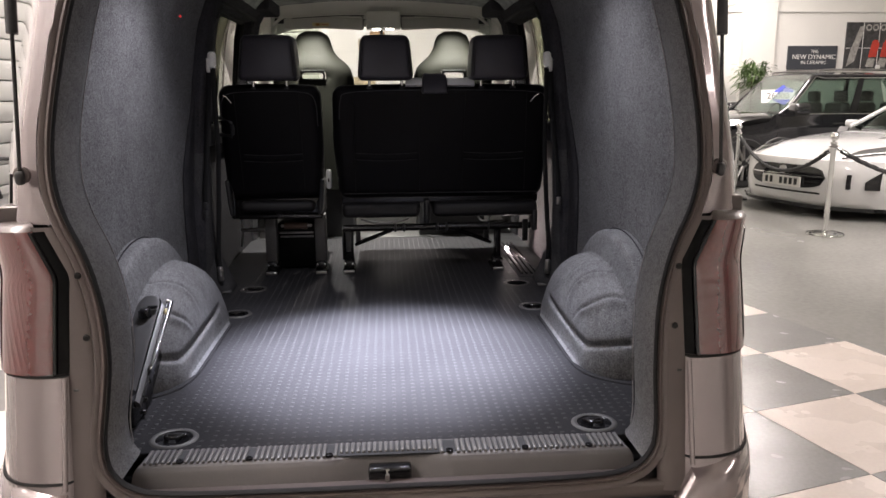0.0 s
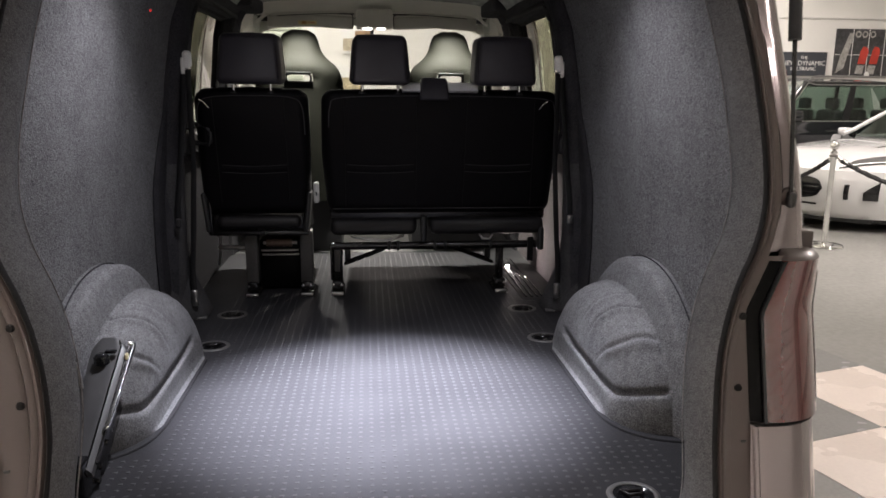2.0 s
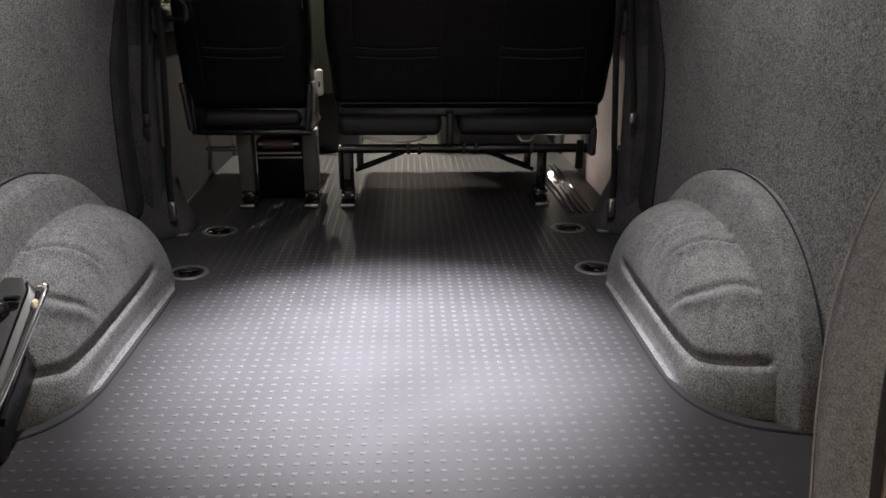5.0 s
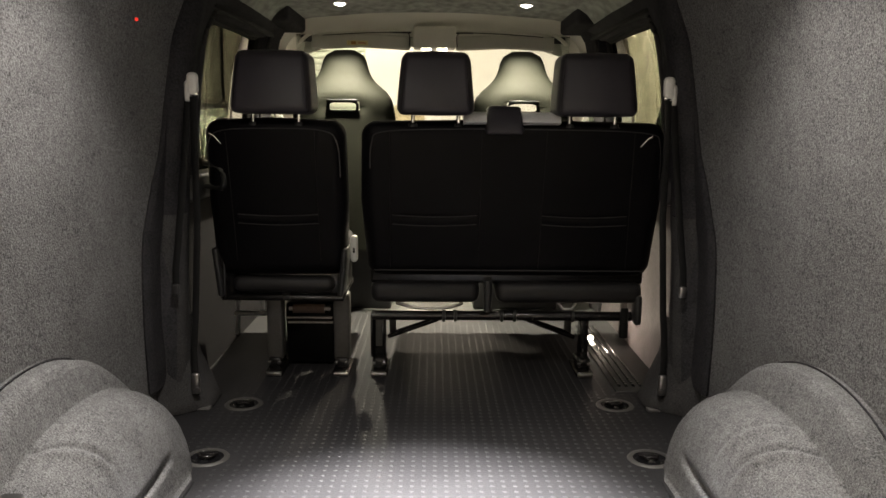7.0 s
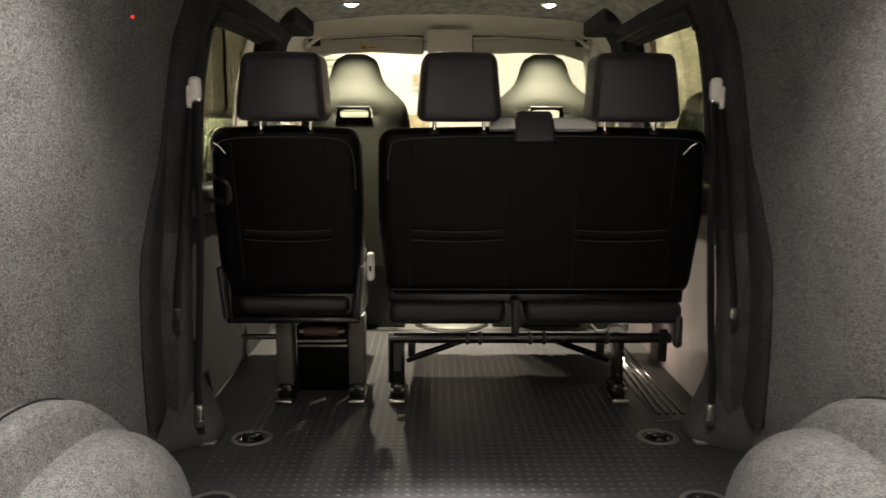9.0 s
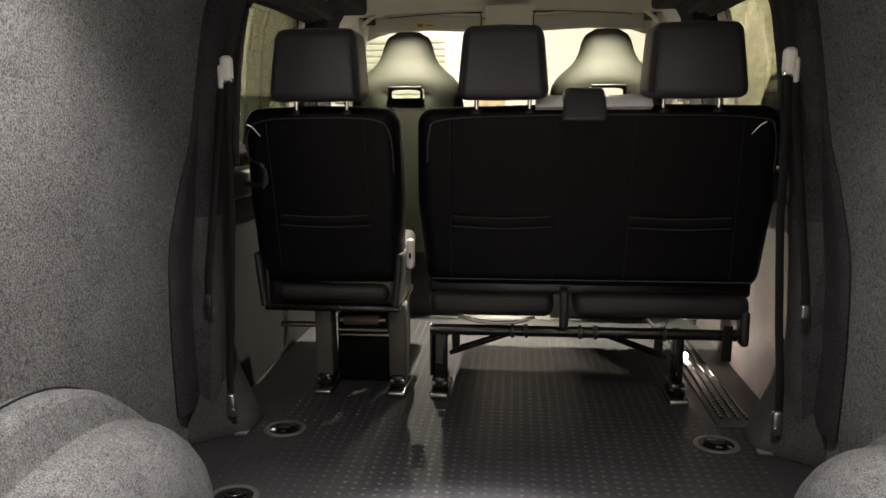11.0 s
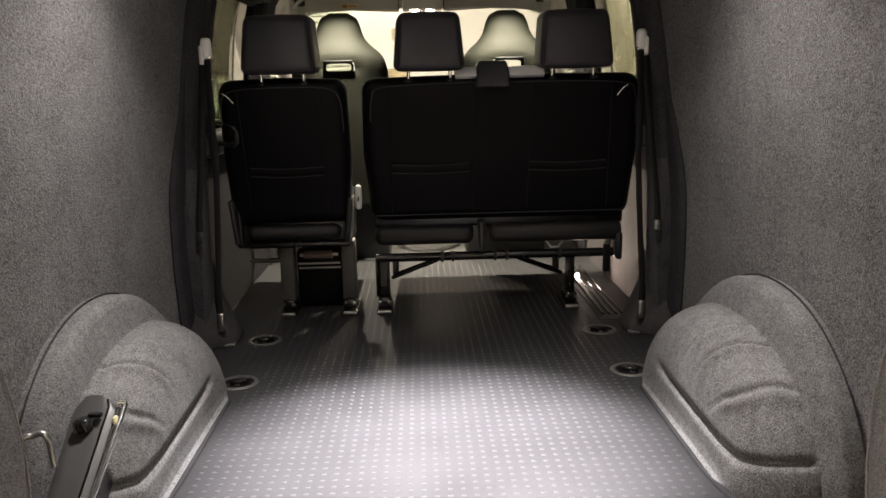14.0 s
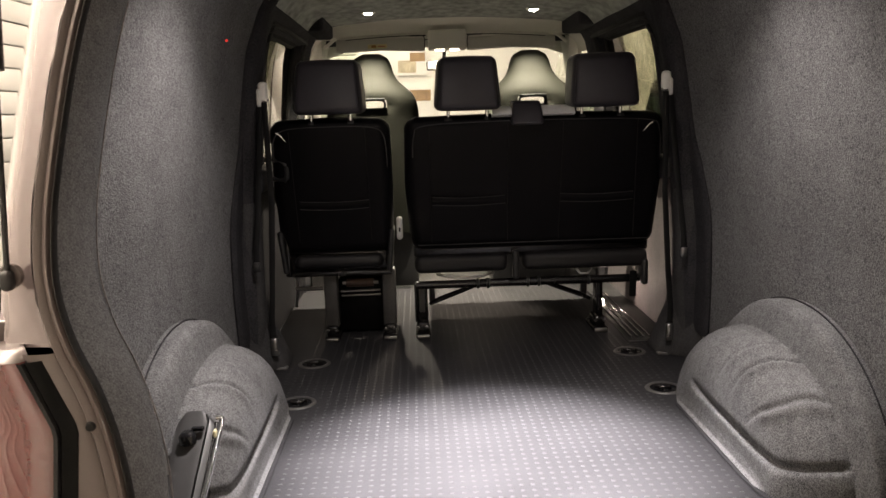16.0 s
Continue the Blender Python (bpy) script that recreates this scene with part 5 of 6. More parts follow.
slab("wall_east", ROOM_X1, ROOM_X1 + 0.2, ROOM_Y0, ROOM_Y1, 0, ROOM_Z, WALL_WHITE, "white painted showroom wall", "wall")
slab("wall_west", ROOM_X0 - 0.25, ROOM_X0 - 0.05, ROOM_Y0, ROOM_Y1, 0, ROOM_Z, WALL_GREY, "grey wall behind the shutter", "wall")
slab("wall_south", ROOM_X0, ROOM_X1, ROOM_Y0 - 0.25, ROOM_Y0 - 0.05, 0, ROOM_Z, WALL_GREY, "grey wall behind the shutter", "wall")
# housings for the added lamps, out of view
for lx, ly, w in STRIPS:
    lt = thing("added_strip_light", "long white ceiling strip light, added out of view", "ceiling light", "strip lights on the ceiling", at=(lx, ly, ROOM_Z))
    part("housing", rbox(-0.4, 0.4, -1.75, 1.75, -0.10, 0.0, 0.01, 3), WHITE_PLASTIC, lt)
tagged(part("pier", rbox(6.9, 7.55, ROOM_Y1 - 0.12, ROOM_Y1 + 0.02, 0, ROOM_Z, 0.006, 1), WALL_WHITE, wall_n, smooth=False), "white rendered pier")
part("conduit", tube([(6.4, ROOM_Y1 - 0.02, 0.0), (6.4, ROOM_Y1 - 0.02, 3.05), (6.75, ROOM_Y1 - 0.02, 3.15)], 0.015, 8), WHITE_PLASTIC, wall_n, "white cable conduit")
part("picture_rail", rbox(ROOM_X0, ROOM_X1, ROOM_Y1 - 0.03, ROOM_Y1, 2.98, 3.01, 0.003, 1), WHITE_PLASTIC, wall_n, "white picture rail")

# slatted shutters to the side and behind
slat_side = rbox(-0.02, 0.0, -8.1, 8.6, -0.0945, 0.0945, 0.012, 3)
sh1 = thing("roller_shutter", "closed white slatted roller shutter", "shutter", "roller shutters", at=(ROOM_X0, 3.2, 0))
sh2 = thing("roller_shutter", "closed white slatted roller shutter", "shutter", "roller shutters", at=(0.0, ROOM_Y0, 0))
first = None
for sh, turn in ((sh1, 0), (sh2, 90)):
    for i in range(22):
        if first is None:
            first = part("slat", slat_side, SHUTTER, sh)
            ob = first
        else:
            ob = first.copy()
            scene.collection.objects.link(ob)
            ob.parent = sh
        ob.matrix_basis = pose(0.0, 0.0, 0.10 + i * 0.20, 0, 0, turn)

# checkered tiles beside the van
TILE_A, TILE = radians(15.2), 0.606
tile_u, tile_v = Vector((math.cos(TILE_A), math.sin(TILE_A), 0)), Vector((-math.sin(TILE_A), math.cos(TILE_A), 0))
tile_mesh = {}
for key, mt in ((0, TILE_GREY), (1, TILE_WHITE)):
    ob = part("tile", rbox(0.001, TILE - 0.001, 0.001, TILE - 0.001, -0.006, 0.004, 0.0012, 1), mt, floor, smooth=False)
    tile_mesh[key] = ob.data
    bpy.data.objects.remove(ob)
for i in range(-8, 1):
    for j in range(-10, 12):
        p = Vector((2.101, 2.135, 0)) + tile_u * TILE * i + tile_v * TILE * j
        if p.x < ROOM_X0 + 0.1 or p.y < ROOM_Y0 + 0.1:
            continue
        ob = new("tile", tile_mesh[(i + j) % 2])
        ob.parent = floor
        ob.matrix_basis = pose(p.x, p.y, 0, 0, 0, 15.2)


# ---- cars and things in the showroom ----
def lerp(a, b, t):
    return a + (b - a) * t


def car(name, label, paint, at, heading, scale, p, category="car"):
    """A car whose nose points along +x of its own frame; p holds its main sizes."""
    c = thing(name, label, category, at=at)
    W, L, NZ, HZ, BZ, RZ, COWL = p["w"] / 2, p["l"], p["nose"], p["hood"], p["belt"], p["roof"], p["cowl"]
    zb, ms = p["sill"], p.get("mirror", 1.0)

    def xf(y, z):
        return -0.42 * (abs(y) / W) ** 3 - 0.10 * ((z - (zb + NZ) / 2) / (NZ - zb)) ** 2 * 2

    def fascia(u, v):
        y, z = lerp(-W, W, u), lerp(zb, NZ, v)
        return Vector((xf(y, z), y * (1 - 0.03 * (1 - v)), z))

    def hood(u, v):
        y = lerp(-W, W, u)
        x0 = xf(y, NZ)
        x = lerp(x0, -COWL, v)
        z = NZ + (HZ - NZ) * math.sin(min(1, v * 1.05) * math.pi / 2) ** 0.8 + 0.05 * (1 - (y / W) ** 2) * min(1, v * 3) - 0.05 * (abs(y) / W) ** 8 * min(1, v * 4)
        return Vector((x, y * (1 - 0.02 * v), z))

    def flank(u, v, s):
        z = lerp(zb, 1.0, v)
        x = lerp(xf(W, lerp(zb, NZ, v)), -L, u)
        top = lerp(NZ - 0.05, HZ - 0.05, min(1, u * 4.0)) if x > -COWL else BZ
        z = lerp(zb, top, v)
        y = W * (1 + 0.02 * math.sin(v * 3.1) - 0.05 * max(0, u - 0.85) / 0.15)
        # shoulders over the wheels and a crease along the doors
        y += 0.012 * math.exp(-((v - 0.72) / 0.06) ** 2)
        return Vector((x, s * y, z))
    body = merge(grid(fascia, 30, 12), grid(hood, 30, 16), grid(lambda u, v: flank(u, v, 1), 60, 14), grid(lambda u, v: flank(u, v, -1), 60, 14),
                 grid(lambda u, v: Vector((-L, lerp(-W, W, u) * 0.97, lerp(zb, BZ, v))), 4, 4))
    bd = part("body", body, paint, c, "glossy painted body")
    wr = W * 0.74
    ra, rb = p["screen_top"], p["roof_end"]
    part("roof", grid(lambda u, v: Vector((lerp(-ra, -rb, v), lerp(-wr, wr, u) * (1 - 0.05 * v), RZ - 0.04 * (abs(lerp(-1, 1, u))) ** 2 - 0.05 * v * v + 0.02 * math.sin(v * 3.1))), 14, 12, (0, 0, -0.03)), paint, c, "glossy roof")
    part("windscreen", grid(lambda u, v: Vector((lerp(-COWL - 0.05 - 0.12 * abs(lerp(-1, 1, u)) ** 2, -ra, v), lerp(-1, 1, u) * lerp(W * 0.86, wr, v), lerp(HZ - 0.02, RZ - 0.03, v ** 0.92))), 12, 8, (0.004, 0, 0.004)), p["glass"], c, "dark windscreen").visible_shadow = False
    part("rear_window", grid(lambda u, v: Vector((lerp(-L + 0.10, -rb, v), lerp(-1, 1, u) * lerp(W * 0.84, wr * 0.95, v), lerp(BZ, RZ - 0.10, v))), 6, 6, (-0.004, 0, 0.004)), p["glass"], c, "dark rear window").visible_shadow = False
    for s in (-1, 1):
        def side(u, v, off=0.0):
            x = lerp(lerp(-COWL - 0.18, -ra + 0.0, v), lerp(-L + 0.25, -rb, v), u)
            y = lerp(W * 0.95, wr + 0.01, v ** 1.2) + off
            zz = lerp(BZ, RZ - 0.06, v)
            return Vector((x, s * y, zz))
        part("side_window", grid(lambda u, v: side(u, v), 16, 6, (0, -s * 0.006, 0)), p["glass"], c, "dark side glass").visible_shadow = False
        for ua, ub in p["pillars"]:
            part("pillar", grid(lambda u, v: side(lerp(ua, ub, u), v, 0.006), 2, 6, (0, -s * 0.02, 0)), GLOSS_BLACK, c, "gloss black pillar")
        part("window_trim", tube([side(i / 20, 0.0, 0.012) for i in range(21)], 0.011, 6), CHROME, c, "chrome window strip")
        part("roof_frame", tube([side(-0.02, 0.0, 0.0)] + [side(0, i / 6, 0.0) for i in range(1, 7)] + [side(i / 12, 1.0, 0.0) for i in range(1, 13)], 0.028, 8), paint, c, "painted roof frame")
        part("frame_strip", tube([side(0.015, i / 6, 0.02) for i in range(0, 7)] + [side(i / 12, 0.95, 0.022) for i in range(1, 13)], 0.009, 6), CHROME if p["chrome"] else paint, c, "bright window frame strip")
        if p["rails"]:
            part("roof_rail", tube(spline([(-ra - 0.10, s * (wr - 0.02), RZ - 0.01), (-ra - 0.25, s * (wr - 0.02), RZ + 0.035), (-rb + 0.3, s * (wr - 0.04), RZ + 0.02), (-rb + 0.1, s * (wr - 0.04), RZ - 0.04)], 16), 0.015, 8), STEEL, c, "silver roof rail")
        mr = part("mirror", rbox(-COWL - 0.32 - 0.1 * ms, -COWL - 0.32 + 0.1 * ms, min(s * (W + 0.02), s * (W + 0.02 + 0.2 * ms)), max(s * (W + 0.02), s * (W + 0.02 + 0.2 * ms)), BZ - 0.01, BZ - 0.01 + 0.14 * ms, 0.05 * ms, 7), paint, c, "painted door mirror")
        part("mirror_foot", tube([(-COWL - 0.32, s * (W - 0.06), BZ - 0.02), (-COWL - 0.32, s * (W + 0.10), BZ + 0.02)], 0.03, 8), GLOSS_BLACK, mr)
        part("door_seam", tube([(-COWL - 0.10, s * W * 1.016, zb + 0.10), (-COWL - 0.06, s * (W * 1.016 + 0.006), (zb + BZ) / 2), (-COWL - 0.18, s * (W * 1.0), BZ - 0.02)], 0.005, 6), SEAL, c)
        part("door_seam", tube([(-COWL - 1.20, s * W * 1.016, zb + 0.10), (-COWL - 1.20, s * (W * 1.016 + 0.006), (zb + BZ) / 2), (-COWL - 1.22, s * (W * 1.0), BZ - 0.02)], 0.005, 6), SEAL, c)
        part("door_handle", rbox(-COWL - 1.12, -COWL - 0.92, s * W * 1.02 - 0.015, s * W * 1.02 + 0.02, BZ - 0.15, BZ - 0.12, 0.012, 3), paint, c, "painted door handle")
        part("sill", rbox(-L + 0.6, -0.7, s * W - 0.03, s * W + 0.03, zb - 0.06, zb + 0.07, 0.02, 3), BLACK_PLASTIC, c, "black sill trim")
        for wx in p["wheels"]:
            R = p["wheel_r"]
            o = (wx, s * (W - 0.055), R)
            tyre = part("wheel", lathe([(R * 0.70, -0.11), (R * 0.95, -0.12), (R, -0.09), (R, 0.09), (R * 0.95, 0.12), (R * 0.72, 0.115)], 36, "y", at=o), TYRE, c, "black tyre")
            part("arch", prism([Vector((wx + (R + 0.055) * math.cos(a), s * W * 1.005, R + (R + 0.055) * math.sin(a))) for a in [math.pi * i / 24 - 0.15 + 0.3 * i / 24 - 0.0 for i in range(25)]], (0, s * 0.03, 0)), BLACK_PLASTIC, c, "black wheel arch")
            dish = lathe([(0.0, 0.02), (R * 0.66, 0.02), (R * 0.70, 0.10), (R * 0.73, 0.118)], 32, "y", at=o)
            if s < 0:
                for v in dish.verts:
                    v.co.y = 2 * o[1] - v.co.y
            part("rim", dish, GLOSS_BLACK, tyre, "dark alloy rim")
            for k in range(5):
                for d in (-0.13, 0.13):
                    a = 2 * math.pi * k / 5 + d
                    part("spoke", tube([(wx + R * 0.12 * math.cos(a), o[1] + s * 0.10, R + R * 0.12 * math.sin(a)), (wx + R * 0.70 * math.cos(a + d * 0.4), o[1] + s * 0.125, R + R * 0.70 * math.sin(a + d * 0.4))], 0.022, 6), STEEL, tyre, "machined spoke")
    part("underside", rbox(-L + 0.15, -0.45, -W + 0.08, W - 0.08, zb - 0.05, zb + 0.12, 0.02, 3), BLACK_PLASTIC, c, "black underside")
    # cabin: dashboard, steering wheel and seats behind the glass
    part("dashboard", rbox(-COWL - 0.62, -COWL - 0.12, -W * 0.80, W * 0.80, BZ - 0.22, BZ - 0.02, 0.05, 5), BLACK_PLASTIC, c, "black dashboard")
    part("steering_wheel", tube([(-COWL - 0.70 - 0.06 * math.sin(a), -0.36 + 0.18 * math.cos(a), BZ - 0.02 + 0.17 * math.sin(a)) for a in [2 * math.pi * i / 24 for i in range(24)]], 0.014, 6, closed=True), BLACK_PLASTIC, c, "black steering wheel")
    for row in ((1.25,) if RZ < 1.4 else (1.25, 2.15)):
        for y in (-0.36, 0.36):
            cs = part("car_seat", rbox(-COWL - row - 0.16, -COWL - row, y - 0.24, y + 0.24, BZ - 0.50, BZ + 0.16, 0.06, 5), CUSHION, c, "dark seat back")
            part("headrest", rbox(-COWL - row - 0.17, -COWL - row - 0.07, y - 0.13, y + 0.13, BZ + 0.17, BZ + 0.34, 0.04, 5), CUSHION, cs)
    part("cabin_floor", rbox(-L + 0.35, -COWL, -W * 0.9, W * 0.9, BZ - 0.60, BZ - 0.52, 0.02, 3), BLACK_PLASTIC, c, "black cabin floor")
    # front: grille, intakes, lamps, plate
    def nose_patch(y0, y1, z0, z1, out, n=16, shape=None):
        def f(u, v):
            y = lerp(y0, y1, u)
            a, b = (z0, z1) if shape is None else shape(u)
            z = lerp(a, b, v)
            return Vector((xf(y, z) + out, y, z))
        return grid(f, n, 6, (-0.02, 0, 0))
    g = p["grille"]
    gr = part("grille", nose_patch(-g[0], g[0], g[1], g[2], 0.012, 24, lambda u: tuple(lerp((g[1] + g[2]) / 2, e, max(0.0, 1 - abs(2 * u - 1) ** 4.5) ** 0.42) for e in g[1:3])), GLOSS_BLACK, c, "black oval grille")
    zc = (g[1] + g[2]) / 2
    part("grille_bar", nose_patch(-g[0] * 0.93, g[0] * 0.93, zc + 0.005, zc + 0.017, 0.018), CHROME, gr, "chrome grille bar")
    part("emblem", lathe([(0.0, 0.03), (0.035, 0.028), (0.045, 0.02), (0.045, 0.0)], 20, "x", at=(0.0, 0, g[2] - 0.06)), STEEL, gr, "round metal emblem")
    pl = part("number_plate", rbox(0.02, 0.034, -0.26, 0.26, zc - 0.115, zc - 0.002, 0.004, 1), WHITE_PLASTIC, c, "white number plate")
    for k in range(7):
        if k == 4:
            continue
        y = 0.20 - k * 0.066
        part("plate_bar", rbox(0.0345, 0.0365, y - 0.020, y + 0.020, zc - 0.092, zc - 0.022, 0.001, 1), BLACK_PLASTIC, pl, "black bar")
    part("lip", nose_patch(-W * 0.9, W * 0.9, zb - 0.035, zb + 0.004, 0.045), GLOSS_BLACK, c, "black front lip")
    part("lower_slot", nose_patch(-g[0] * 0.9, g[0] * 0.9, g[1] - 0.055, g[1] - 0.035, 0.006), GLOSS_BLACK, c, "black lower slot")
    for s in (-1, 1):
        part("air_intake", nose_patch(s * W * 0.84, s * W * 0.93, g[1] + 0.0, g[1] + 0.17, 0.010, 8, lambda u: (g[1] + 0.02, g[1] + lerp(0.10, 0.20, u))), GLOSS_BLACK, c, "black air intake")
        part("air_slit", nose_patch(s * W * 0.70, s * W * 0.73, g[1] + 0.02, g[1] + 0.17, 0.010, 4), GLOSS_BLACK, c, "black air slit")

        def lamp(u, v):
            q = hood(0.5 + s * lerp(0.30, 0.482, min(1, u * 1.15)), lerp(0.015, 0.26, u) + p.get("lamp_depth", 0.11) * v * math.sin(math.pi * min(1, 0.25 + u * 0.75)))
            return q + Vector((0.008, 0, 0.016))
        hl = part("headlamp", grid(lamp, 16, 6, (0, 0, -0.01)), p["lamp"], c, "glossy headlamp")
        part("lamp_line", tube([lamp(i / 12, 0.02) + Vector((0, 0, 0.004)) for i in range(13)], 0.005, 6), STEEL, hl, "bright lamp edge")
    if p.get("vents"):
        for s in (-1, 1):
            part("bonnet_vent", grid(lambda u, v: hood(0.5 + s * lerp(0.190, 0.206, v), lerp(0.47, 0.60, u)) + Vector((0, 0, 0.004)), 6, 2), GLOSS_BLACK, c, "black bonnet vent")
    c.rotation_euler = (0, 0, heading)
    c.scale = (scale, scale, scale)
    return c


LAMP_GLASS = material("clear_grey_headlamp", (0.11, 0.11, 0.115), 0.10, 0.3, vary=0.5, scale=25, bump=0, coat=1.0)
CAR_GLASS = glass("greenish_car_glass", (0.42, 0.52, 0.47))
sports = dict(w=1.92, l=4.47, nose=0.60, hood=0.80, belt=0.86, roof=1.30, cowl=1.85, mirror=0.65, lamp_depth=0.19, sill=0.13, screen_top=2.75, roof_end=3.25, glass=CAR_GLASS, pillars=[(0.46, 0.50)], chrome=False, rails=False,
              wheels=(-0.92, -3.54), wheel_r=0.345, grille=(0.49, 0.30, 0.535), lamp=LAMP_GLASS, vents=True)
white = car("sports_car", "glossy white low sports car behind a rope barrier", WHITE_PAINT, (4.85, 6.98, 0), math.atan2(-0.286, -0.956), 1.13, sports)
suv = dict(w=1.84, l=4.49, nose=0.86, hood=1.06, belt=1.06, roof=1.67, cowl=1.25, mirror=1.25, sill=0.34, screen_top=1.95, roof_end=3.95, glass=CAR_GLASS, pillars=[(0.36, 0.40), (0.70, 0.73)], chrome=True, rails=True,
           wheels=(-0.85, -3.53), wheel_r=0.36, grille=(0.55, 0.52, 0.78), lamp=LAMP_GLASS)
black = car("suv", "glossy black sport utility car with silver roof rails", BLACK_PAINT, (4.67, 10.45, 0), math.pi, 1.06, suv)
# neighbours seen only through the van's side windows
car("parked_car", "dark car partly under clear plastic sheet beside the van", BLACK_PAINT, (1.98, 9.3, 0), radians(90), 1.0, dict(suv, rails=False, l=4.2))
# left of the van a car stands in for dim shelves
car("parked_car", "dark grey car added in place of shelves beside the van", material("dark_grey_car_paint", (0.05, 0.05, 0.052), 0.2, coat=1.0, bump=0), (-2.05, 9.0, 0), radians(90), 1.0, dict(suv, l=4.3))


def sheet(u, v):
    x, y = lerp(1.35, 3.0, u), lerp(4.4, 8.6, v)
    z = 1.30 + 1.30 * math.sin(math.pi * min(1, max(0, v * 0.96 + 0.02))) ** 0.35 * (1 - 0.5 * (2 * u - 1) ** 6)
    z -= 1.1 * max(0, abs(2 * u - 1) - 0.7) / 0.3
    f = (y * 0.8 + z * 1.3) * 3.2
    fold = abs(noise.noise(Vector((x * 1.2, f, 1)))) + 0.5 * abs(noise.noise(Vector((x * 3, f * 2.3, 5))))
    return Vector((x - 0.10 * fold, y - 0.10 * fold, z - 0.16 * fold))


film = part("plastic_sheet", grid(sheet, 50, 60, (0, 0, 0.004)), material("milky_plastic_film", (0.60, 0.61, 0.52), 0.16, vary=0.35, scale=4, fine=30, bump=0.6, depth=0.02, spec=0.8), None)
tagged(film, "crumpled milky plastic sheet draped over a parked car", "plastic sheet")

# price card in the black car's windscreen
card = thing("price_card", "white and blue windscreen price card reading 26000", "sign", at=(0, 0, 0))
card.matrix_world = look((6.45, 10.12, 1.40), (5.52, 6.5, 2.6)) @ pose(0, 0, 0, 0, 180, 0)
BLUE = material("blue_card", (0.05, 0.07, 0.55), 0.4, vary=0.1)
INK = material("black_ink", (0.015, 0.015, 0.016), 0.6)
SIGN_WHITE = material("white_card", (0.8, 0.8, 0.78), 0.5, vary=0.05)


def text(name, words, size, mat, parent, m, depth=0.003):
    cu = bpy.data.curves.new(name, "FONT")
    cu.body, cu.size, cu.extrude = words, size, depth
    cu.align_x, cu.align_y = "CENTER", "CENTER"
    cu.materials.append(mat)
    ob = new(name, cu)
    ob.parent = parent
    ob.matrix_basis = m
    return ob


part("card", rbox(-0.30, 0.22, -0.11, 0.11, -0.004, 0.0, 0.001, 1), SIGN_WHITE, card)
part("blue_shape", prism([(-0.12, -0.07, 0.001), (0.06, -0.15, 0.001), (0.20, -0.02, 0.001), (0.20, 0.10, 0.001), (0.04, 0.19, 0.001), (-0.10, 0.08, 0.001)], (0, 0, -0.003)), BLUE, card, "blue hexagonal shape", False)
part("number_panel", rbox(-0.28, 0.20, -0.055, 0.065, 0.002, 0.004, 0.001, 1), SIGN_WHITE, card)
text("price", "26000", 0.14, INK, card, pose(-0.04, 0, 0.006))


# rope barrier
def stanchion(x, y):
    s = thing("rope_stanchion", "polished steel rope barrier post with a ball top", "barrier post", "rope barrier posts", at=(x, y, 0))
    part("base", lathe([(0.0, 0.035), (0.05, 0.034), (0.15, 0.018), (0.175, 0.012), (0.18, 0.0)], 32), CHROME, s, "polished round base")
    part("post", lathe([(0.026, 0.03), (0.026, 0.93), (0.032, 0.935), (0.032, 0.95), (0.0, 0.95)], 20), CHROME, s, "polished post")
    part("collar", lathe([(0.026, 0.895), (0.042, 0.90), (0.042, 0.915), (0.026, 0.92)], 20), STEEL, s, "hook collar")
    part("ball", lathe([(0.0, 0.95), (0.016, 0.952), (0.014, 0.965)] + [(0.042 * math.sin(a), 1.005 - 0.042 * math.cos(a)) for a in [0.35 + (math.pi - 0.35) * i / 10 for i in range(11)]], 20), CHROME, s, "polished ball")
    return s


POSTS = [(4.86, 8.22), (4.56, 5.56), (6.35, 4.0)]
for x, y in POSTS:
    stanchion(x, y)
ROPE = material("black_twisted_rope", (0.03, 0.03, 0.031), 0.8, vary=0.4, fine=90, bump=0.8, depth=0.01)
for (xa, ya), (xb, yb) in zip(POSTS, POSTS[1:]):
    rp = thing("barrier_rope", "black twisted rope hanging between two barrier posts", "rope", "barrier ropes", at=((xa + xb) / 2, (ya + yb) / 2, 0.6))
    n0 = len(scene.collection.objects)
    cen = [Vector((lerp(xa, xb, t), lerp(ya, yb, t), 0.905 - 0.36 * (1 - (2 * t - 1) ** 2))) for t in [0.03 + 0.94 * i / 60 for i in range(61)]]
    for k in range(3):
        strand = []
        for i, q in enumerate(cen):
            a = i * 0.9 + k * 2.094
            strand.append(q + Vector((0.011 * math.cos(a) * 0.5, 0.0, 0.011 * math.sin(a))) + Vector((0.009 * math.cos(a), 0, 0)))
        part("strand", tube(strand, 0.014, 6), ROPE, rp)
    for q, e in ((cen[0], cen[2]), (cen[-1], cen[-3])):
        part("hook", tube([q + (q - e).normalized() * 0.05 + Vector((0, 0, 0.01)), q, e], 0.016, 8), CHROME, rp, "chrome rope end")
    own(n0, rp)

# board and picture panels on the far wall
board = thing("slogan_board", "dark grey board with white lettering on the white wall", "sign", at=(8.36, ROOM_Y1 - 0.03, 2.14))
part("panel", rbox(-0.50, 0.50, -0.02, 0.02, -0.235, 0.215, 0.004, 1), material("slate_board", (0.045, 0.05, 0.06), 0.5, vary=0.1), board, smooth=False)
